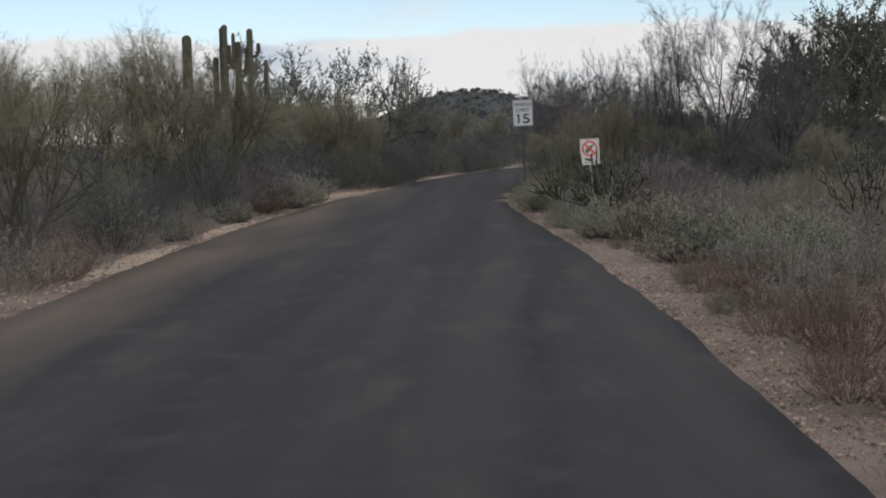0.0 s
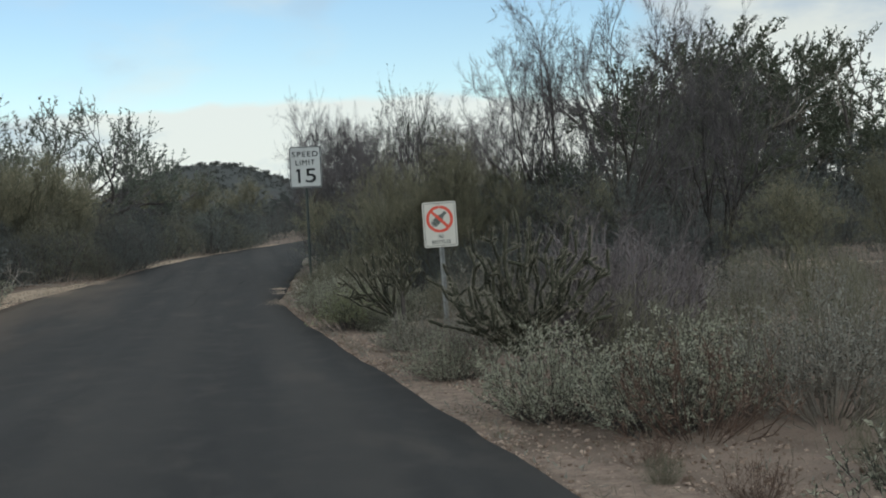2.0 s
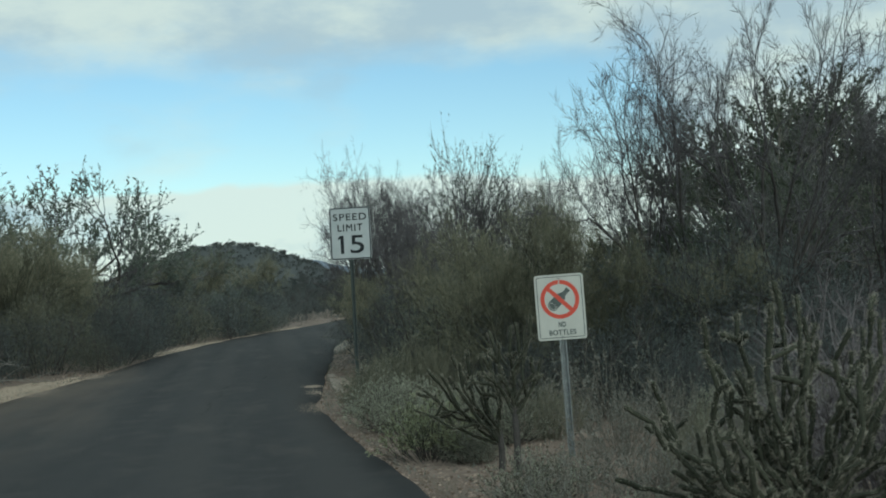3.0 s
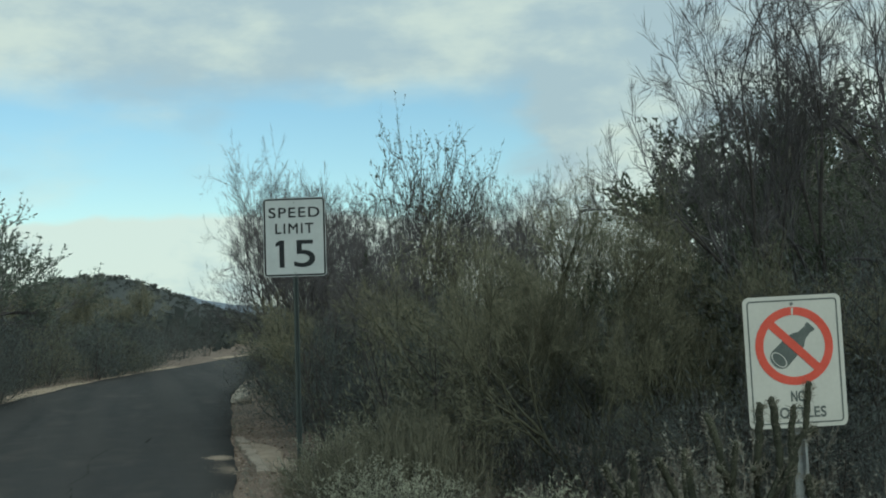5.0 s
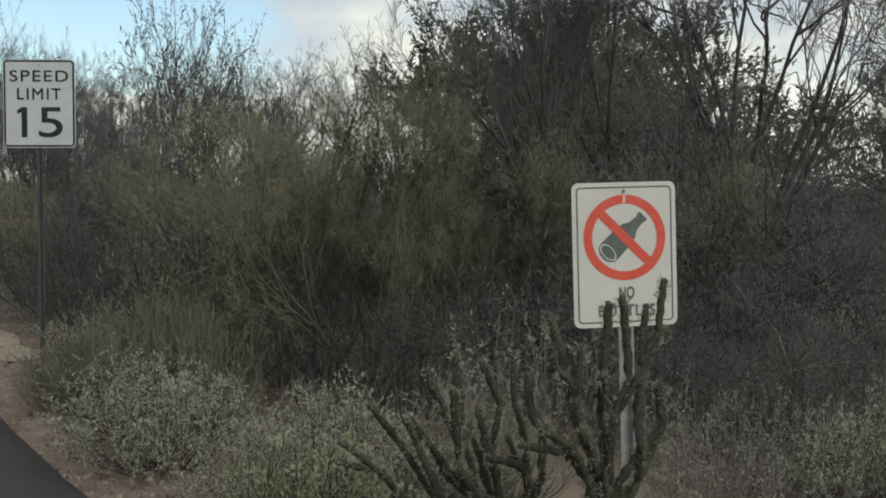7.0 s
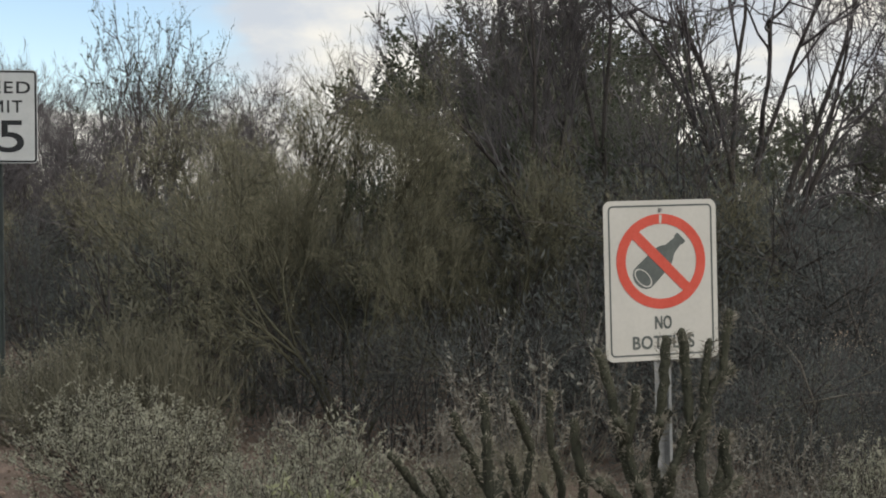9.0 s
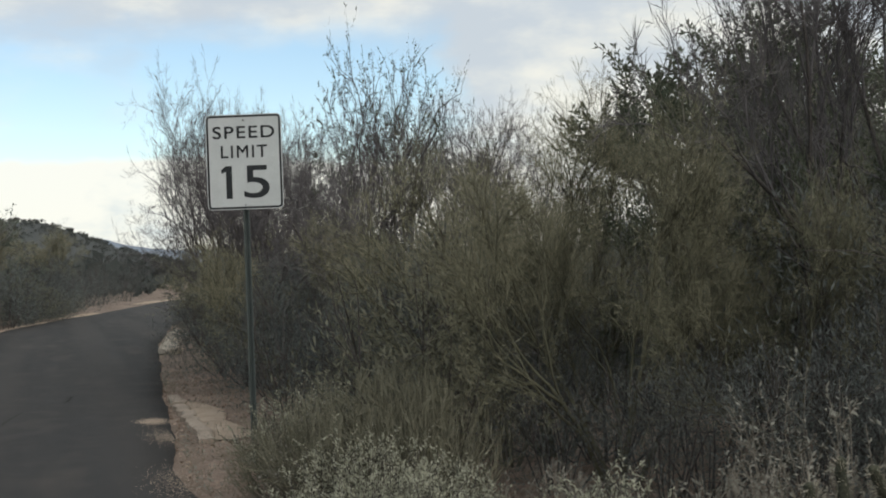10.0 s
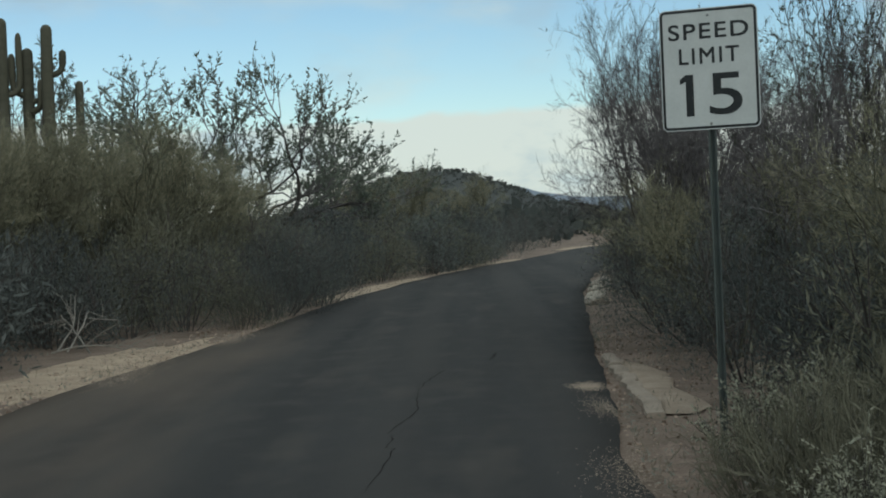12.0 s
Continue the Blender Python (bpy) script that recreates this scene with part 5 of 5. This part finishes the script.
strew(20, ["far_thicket", "olive_thicket"], (-7.0, -3.5, 33, 48), (1.4, 2.3), 0.95, 0.75)
strew(24, ["far_thicket"], (-9.0, 1.0, 48, 68), (1.5, 2.4), 1.1, 0.8)
strew(34, ["far_thicket"], (-12.0, -6.0, 22, 50), (1.8, 2.8), 1.2, 1.5)
strew(20, ["thicket", "wolfberry", "thicket"], (-7.5, -5.2, -2, 21), (1.1, 1.8), 1.1, 0.9)
strew(9, ["thicket"], (-8.2, -6.0, 21, 34), (1.4, 2.2), 1.1, 0.9)
belt(40, (-18, -8.5, 0, 32), (1.8, 2.6), 1.5)
scrub_belt.make("scrub_belt", "small_leaf", None, False)
tagged(bpy.data.objects["scrub_belt"], "dense grey-olive scrub filling the flats behind the bushes", "scrub", kind="stuff")
belt(40, (3.0, 18.0, 44, 84), (1.5, 2.4), 0.9)
belt(70, (-18, 14, 66, 96), (1.7, 2.8), 0.9)
strew(20, ["bursage", "rust_shrub", "bursage"], (-9, -4.8, -14, 26), (0.5, 0.9), 0.8, 0.6)


# ---- verge: pale sand, broken concrete, stones, litter ----
def sheet(name, outline, z, mat, label, category):
    """A thin, uneven lens of material lying on the ground."""
    bm = bmesh.new()
    cx, cy = np.mean([p[0] for p in outline]), np.mean([p[1] for p in outline])
    rings = []
    for s, dz in ((1.0, -0.012), (0.9, 0.002), (0.6, 0.007), (0.25, 0.010)):
        rings.append([bm.verts.new((cx + (x - cx) * s, cy + (y - cy) * s, z + dz + (0.006 * noise.noise((x * 3, y * 3, s)) if s < 0.95 else 0))) for x, y in outline])
    n = len(outline)
    for a, b in zip(rings, rings[1:]):
        for i in range(n):
            bm.faces.new((a[i], a[(i + 1) % n], b[(i + 1) % n], b[i]))
    bm.faces.new(rings[-1])
    bmesh.ops.recalc_face_normals(bm, faces=bm.faces)
    return tagged(part(name, bm, mat, None, smooth=True), label, category, kind="structure")


def ragged(x, y, rx, ry, turn, seed, n=90):
    """A frayed oval outline."""
    c, s = math.cos(radians(turn)), math.sin(radians(turn))
    out = []
    for a in np.linspace(0, 2 * math.pi, n + 1)[:-1]:
        ca, sa = math.cos(a), math.sin(a)
        q = 1 + 0.30 * noise.noise((ca * 1.3, sa * 1.3, seed)) + 0.28 * noise.noise((ca * 4, sa * 4, seed + 5)) + 0.16 * noise.noise((ca * 11, sa * 11, seed + 9))
        out.append((x + q * (c * rx * ca - s * ry * sa), y + q * (s * rx * ca + c * ry * sa)))
    return out


# pale sand along the road's left edge and its right shoulder: x, y, half sizes, turn
for i, (x, y, rx, ry, turn) in enumerate([
        (-4.38, 27.4, 0.78, 4.0, -10), (-4.55, 22.0, 0.30, 2.2, -3), (-2.55, 42.6, 0.42, 2.4, -9), (-1.65, 47.6, 0.5, 3.4, -12), (-0.3, 54.5, 0.3, 2.6, -13), (1.4, 61.5, 0.5, 3.0, -16),
        (6.0, 79.0, 0.9, 3.5, -20), (11.5, 92.0, 2.2, 4.5, -45), (-4.85, 2.5, 0.35, 3.2, 2), (-4.9, 10.5, 0.3, 3.0, 0), (2.85, 0.6, 0.45, 2.6, 4), (2.3, 6.0, 0.25, 2.2, 5),
        (2.0, 13.2, 0.3, 1.6, 4), (1.75, 17.9, 0.32, 0.9, 2), (1.55, 19.9, 0.26, 0.9, 0), (2.65, 37.5, 0.25, 1.9, -6), (12.0, 22.0, 1.6, 2.2, 20), (13.0, 12.5, 1.5, 1.0, 0)]):
    right = x > edge_x(RIGHT_EDGE, y) and y < 20
    sheet("sand_patch", ragged(x, y, rx, ry, turn, 60 + i), ground_z(x, y) + 0.005, "gravel_sand" if right else "pale_sand", "pinkish gravelly sand beside the asphalt" if right else "pale tan sand washed along the road's edge", "sand")
# pale silt caught behind the kerb, pointed at its far end
silt = [(1.76, 26.1), (1.74, 25.0), (1.72, 23.8), (1.70, 22.6), (1.72, 22.0), (1.92, 21.95), (2.14, 22.3), (2.07, 23.0), (2.0, 23.5), (2.1, 24.2), (2.12, 24.8), (1.98, 25.6)]
silt = [(x + 0.03 * noise.noise((x * 9, y * 9, 1)), y) for a, b in zip(silt, silt[1:] + silt[:1]) for x, y in ((a[0] + (b[0] - a[0]) * k / 6, a[1] + (b[1] - a[1]) * k / 6) for k in range(6))]
sheet("sand_patch", silt, 0.020, "silt", "pale silt settled behind the low concrete kerb", "sand")


def kerb_run():
    """A low, worn concrete edging along the right shoulder, in broken lengths."""
    rng = np.random.default_rng(8)
    y = 21.9
    while y < 26.2:
        ln = rng.uniform(0.7, 1.3)
        bm = bmesh.new()
        x0, x1 = 1.64 + 0.016 * (y - 22), 1.64 + 0.016 * (y + ln - 22)
        rows = []
        for t in np.linspace(0, 1, 6):
            cx, cy = x0 + (x1 - x0) * t + rng.normal(0, 0.014), y + (ln - 0.04) * t
            h = 0.050 + rng.normal(0, 0.010)
            rows.append([bm.verts.new((cx + dx, cy, dz)) for dx, dz in ((-0.075, -0.08), (-0.07, h * 0.75), (-0.045, h), (0.05, h), (0.075, h * 0.8), (0.08, -0.08))])
        for a, b in zip(rows, rows[1:]):
            for k in range(5):
                bm.faces.new((a[k], a[k + 1], b[k + 1], b[k]))
        for r in (rows[0], rows[-1]):
            bm.faces.new(r)
        bmesh.ops.recalc_face_normals(bm, faces=bm.faces)
        tagged(part("kerb_stone", bm, "concrete", None, smooth=False), "worn pale concrete kerb length beside the asphalt", "kerb", "broken kerb along the shoulder")
        y += ln


kerb_run()


def rock(x, y, size, seed):
    """A rough boulder, half sunk in the sand."""
    bm = bmesh.new()
    bmesh.ops.create_icosphere(bm, subdivisions=3, radius=size / 2)
    for v in bm.verts:
        k = 1 + 0.35 * noise.noise(v.co * (2.2 / size) + Vector((seed, 0, 0))) + 0.12 * noise.noise(v.co * (7 / size) + Vector((0, seed, 0)))
        v.co = Vector((v.co.x * k * 1.15, v.co.y * k, v.co.z * k * 0.8))
    ob = part("rock", bm, "pale_stone", None, smooth=False)
    ob.matrix_basis = pose(x, y, ground_z(x, y) + size * 0.20, 0, 0, seed * 47)
    return tagged(ob, "pale rough boulder on the shoulder beside the asphalt", "rock", "boulders on the shoulder")


for i, (x, y, size) in enumerate([(3.05, 40.3, 0.46), (2.75, 38.4, 0.34), (2.45, 35.6, 0.40), (2.62, 36.7, 0.30), (-6.6, 33.6, 0.5)]):
    rock(x, y, size, i + 1)


def stones():
    """Gravel over the shoulders: many small uneven stones in one mesh."""
    rng = np.random.default_rng(14)
    s = Soup()
    base = np.array([(-1, -1, -1), (1, -1, -1), (1, 1, -1), (-1, 1, -1), (-0.75, -0.75, 1), (0.75, -0.75, 1), (0.75, 0.75, 1), (-0.75, 0.75, 1)], float) * 0.7
    tri = [(4, 5, 6, 7), (0, 1, 5, 4), (1, 2, 6, 5), (2, 3, 7, 6), (3, 0, 4, 7)]
    verts, faces, k = [], [], 0
    for n, (x0, x1, y0, y1), sz in ((13000, (0.02, 1.9, -12, 16), (0.005, 0.024)), (1600, (0.02, 1.2, 16, 30), (0.005, 0.024)), (160, (0.6, 4.0, -10, 14), (0.02, 0.05))):
        for _ in range(n):
            y = rng.uniform(y0, y1)
            x = edge_x(RIGHT_EDGE, y) + x0 + (x1 - x0) * rng.uniform(0, 1) ** 1.5
            r = sz[0] + (sz[1] - sz[0]) * rng.uniform(0, 1) ** 3
            a = rng.uniform(0, 6.28)
            v = base * r * rng.uniform(0.55, 1.35, (8, 3)) * (1, 1, 0.55)
            v = v @ np.array([[math.cos(a), math.sin(a), 0], [-math.sin(a), math.cos(a), 0], [0, 0, 1]])
            verts.append(v + (x, y, ground_z(x, y) + r * 0.25 + 0.004))
            faces += [tuple(q + k for q in f) for f in tri]
            k += 8
    for _ in range(1500):
        y = rng.uniform(-8, 34)
        x = edge_x(LEFT_EDGE, y) - 1.1 * rng.uniform(0, 1) ** 1.5
        r = rng.uniform(0.01, 0.035)
        v = base * r * rng.uniform(0.55, 1.35, (8, 3)) * (1, 1, 0.55)
        verts.append(v + (x, y, ground_z(x, y) + r * 0.25 + 0.004))
        faces += [tuple(q + k for q in f) for f in tri]
        k += 8
    me = bpy.data.meshes.new("gravel")
    me.from_pydata(np.concatenate(verts).tolist(), [], faces)
    me.materials.append(M["stone"])
    tagged(new("gravel", me), "loose tan and grey gravel along the road's shoulders", "gravel", kind="stuff")


stones()


def spill(x, y, rx, ry, count, seed):
    """Loose pale sand and grit washed onto the asphalt, thinning out towards its rim."""
    rng = np.random.default_rng(seed)
    at = np.stack([x + rx * rng.normal(0, 0.5, count), y + ry * rng.normal(0, 0.5, count), np.zeros(count)], 1)
    k = (at[:, 0] - edge_x(LEFT_EDGE, y)) / (edge_x(RIGHT_EDGE, y) - edge_x(LEFT_EDGE, y))
    at[:, 2] = np.where(k < 1, 0.013 + 0.03 * (1 - (2 * k - 1) ** 2), 0.002)
    r = rng.uniform(0.002, 0.005, (count, 1))
    box = np.array([(-1, -1, 0), (1, -1, 0), (1, 1, 0), (-1, 1, 0), (-0.6, -0.6, 0.7), (0.6, -0.6, 0.7), (0.6, 0.6, 0.7), (-0.6, 0.6, 0.7)], float)
    v = at[:, None] + box[None] * r[:, None] * rng.uniform(0.7, 1.3, (count, 8, 3))
    f = np.array([(4, 5, 6, 7), (0, 1, 5, 4), (1, 2, 6, 5), (2, 3, 7, 6), (3, 0, 4, 7)])
    ob = quads("sand_spill", v, f[None] + 8 * np.arange(count)[:, None, None], "grit", None, False)
    return tagged(ob, "thin spill of pale sand on the asphalt edge", "sand", kind="stuff")


for i, row in enumerate([(1.27, 23.85, 0.15, 0.30, 800), (1.30, 22.5, 0.20, 0.7, 420), (1.15, 19.5, 0.25, 0.9, 500), (-3.75, 26.5, 0.35, 2.4, 1800), (-3.3, 31.0, 0.3, 1.6, 900)]):
    spill(*row[:4], row[4] * 2, 70 + i)


def litter():
    """Dry stalks, twigs and seedlings strewn over the ground under the scrub."""
    rng = np.random.default_rng(15)
    for name, mat, n, ln, wd, up, label in (("dry_stalks", "straw", 9000, 0.10, 0.005, 0.9, "short dry straw stalks over the sandy ground"), ("twig_litter", "grey_twig", 9000, 0.13, 0.0045, 0.15, "fallen grey-brown twigs and litter under the scrub"),
                                            ("seedlings", "bursage_leaf", 6000, 0.06, 0.014, 0.8, "low grey-green seedlings on the verge")):
        pts = []
        while len(pts) < n:
            y = rng.uniform(-14, 32) if rng.uniform() < 0.75 else rng.uniform(20, 55)
            off = 0.08 + 7.0 * rng.uniform(0, 1) ** 2
            x = edge_x(RIGHT_EDGE, y) + off if rng.uniform() < 0.68 else edge_x(LEFT_EDGE, y) - off * 0.7 - 0.1
            if noise.noise((x * 0.9, y * 0.9, 7 + len(name))) < -0.05:
                continue
            pts.append((x, y, ground_z(x, y) + 0.003))
        s = Soup()
        s.leaves(rng, np.array(pts), np.tile([0.0, 0.0, up], (n, 1)), ln, wd, 0.45)
        for v in s.v:
            v[:, 2] = np.abs(v[:, 2] - 0.0)
        tagged(s.make(name, mat, None, False), label, "ground litter", kind="stuff")


litter()


def dead_branch(x, y, size, seed, turn, tilt):
    rng = np.random.default_rng(seed)
    root = empty("dead_branch")
    wood, ends = Soup(), []
    grow(rng, np.zeros(3), np.array([1.0, 0, 0.12]), size, 0.016, 0, [(4, 0.6, 0.7, 0.0, 0.16), (3, 0.6, 0.7, 0.02, 0.2), (0, 0, 0, 0, 0.25)], wood, wood, ends)
    wood.make("limb", "pale_wood", root)
    return root, turn, tilt


for x, y, z, size, seed, turn, tilt in ((-5.45, 29.6, 0.06, 1.1, 3, 15, -6), (-4.9, 29.5, 0.05, 0.9, 4, 150, -20), (-5.3, 29.8, 0.05, 0.8, 5, 80, -35), (-5.5, 30.0, 0.04, 0.7, 9, 60, -50)):
    ob, tu, ti = dead_branch(x, y, size, seed, turn, tilt)
    ob.matrix_basis = pose(x, y, ground_z(x, y) + z, 0, ti, tu)
    tagged(ob, "bleached dead branch lying under the roadside bushes", "branch", "fallen branches")


def crack(points, width, seed):
    """A tar-dark crack winding over the asphalt."""
    rng = np.random.default_rng(seed)
    p = np.array(points, float)
    t = np.linspace(0, len(p) - 1, 46)
    c = np.stack([np.interp(t, np.arange(len(p)), p[:, k]) for k in (0, 1)], 1) + np.convolve(rng.normal(0, 0.03, 92), [0.3, 0.4, 0.3], "same").reshape(46, 2)
    bm = bmesh.new()
    rows = []
    for (x, y) in c:
        w = width * rng.uniform(0.3, 1.3)
        tt = (x - edge_x(LEFT_EDGE, y)) / (edge_x(RIGHT_EDGE, y) - edge_x(LEFT_EDGE, y))
        z = 0.012 + 0.03 * (1 - (2 * tt - 1) ** 2) + 0.004
        rows.append((bm.verts.new((x - w, y, z)), bm.verts.new((x + w, y, z))))
    for a, b in zip(rows, rows[1:]):
        bm.faces.new((a[0], a[1], b[1], b[0]))
    return tagged(part("road_crack", bm, "tar", None), "dark winding crack in the worn asphalt", "crack", kind="structure")


crack([(-0.45, 19.2), (-0.35, 20.5), (-0.42, 21.4), (-0.25, 22.6), (-0.3, 24.0), (-0.1, 25.5)], 0.0038, 1)
crack([(0.42, 26.4), (0.5, 27.2)], 0.010, 2)
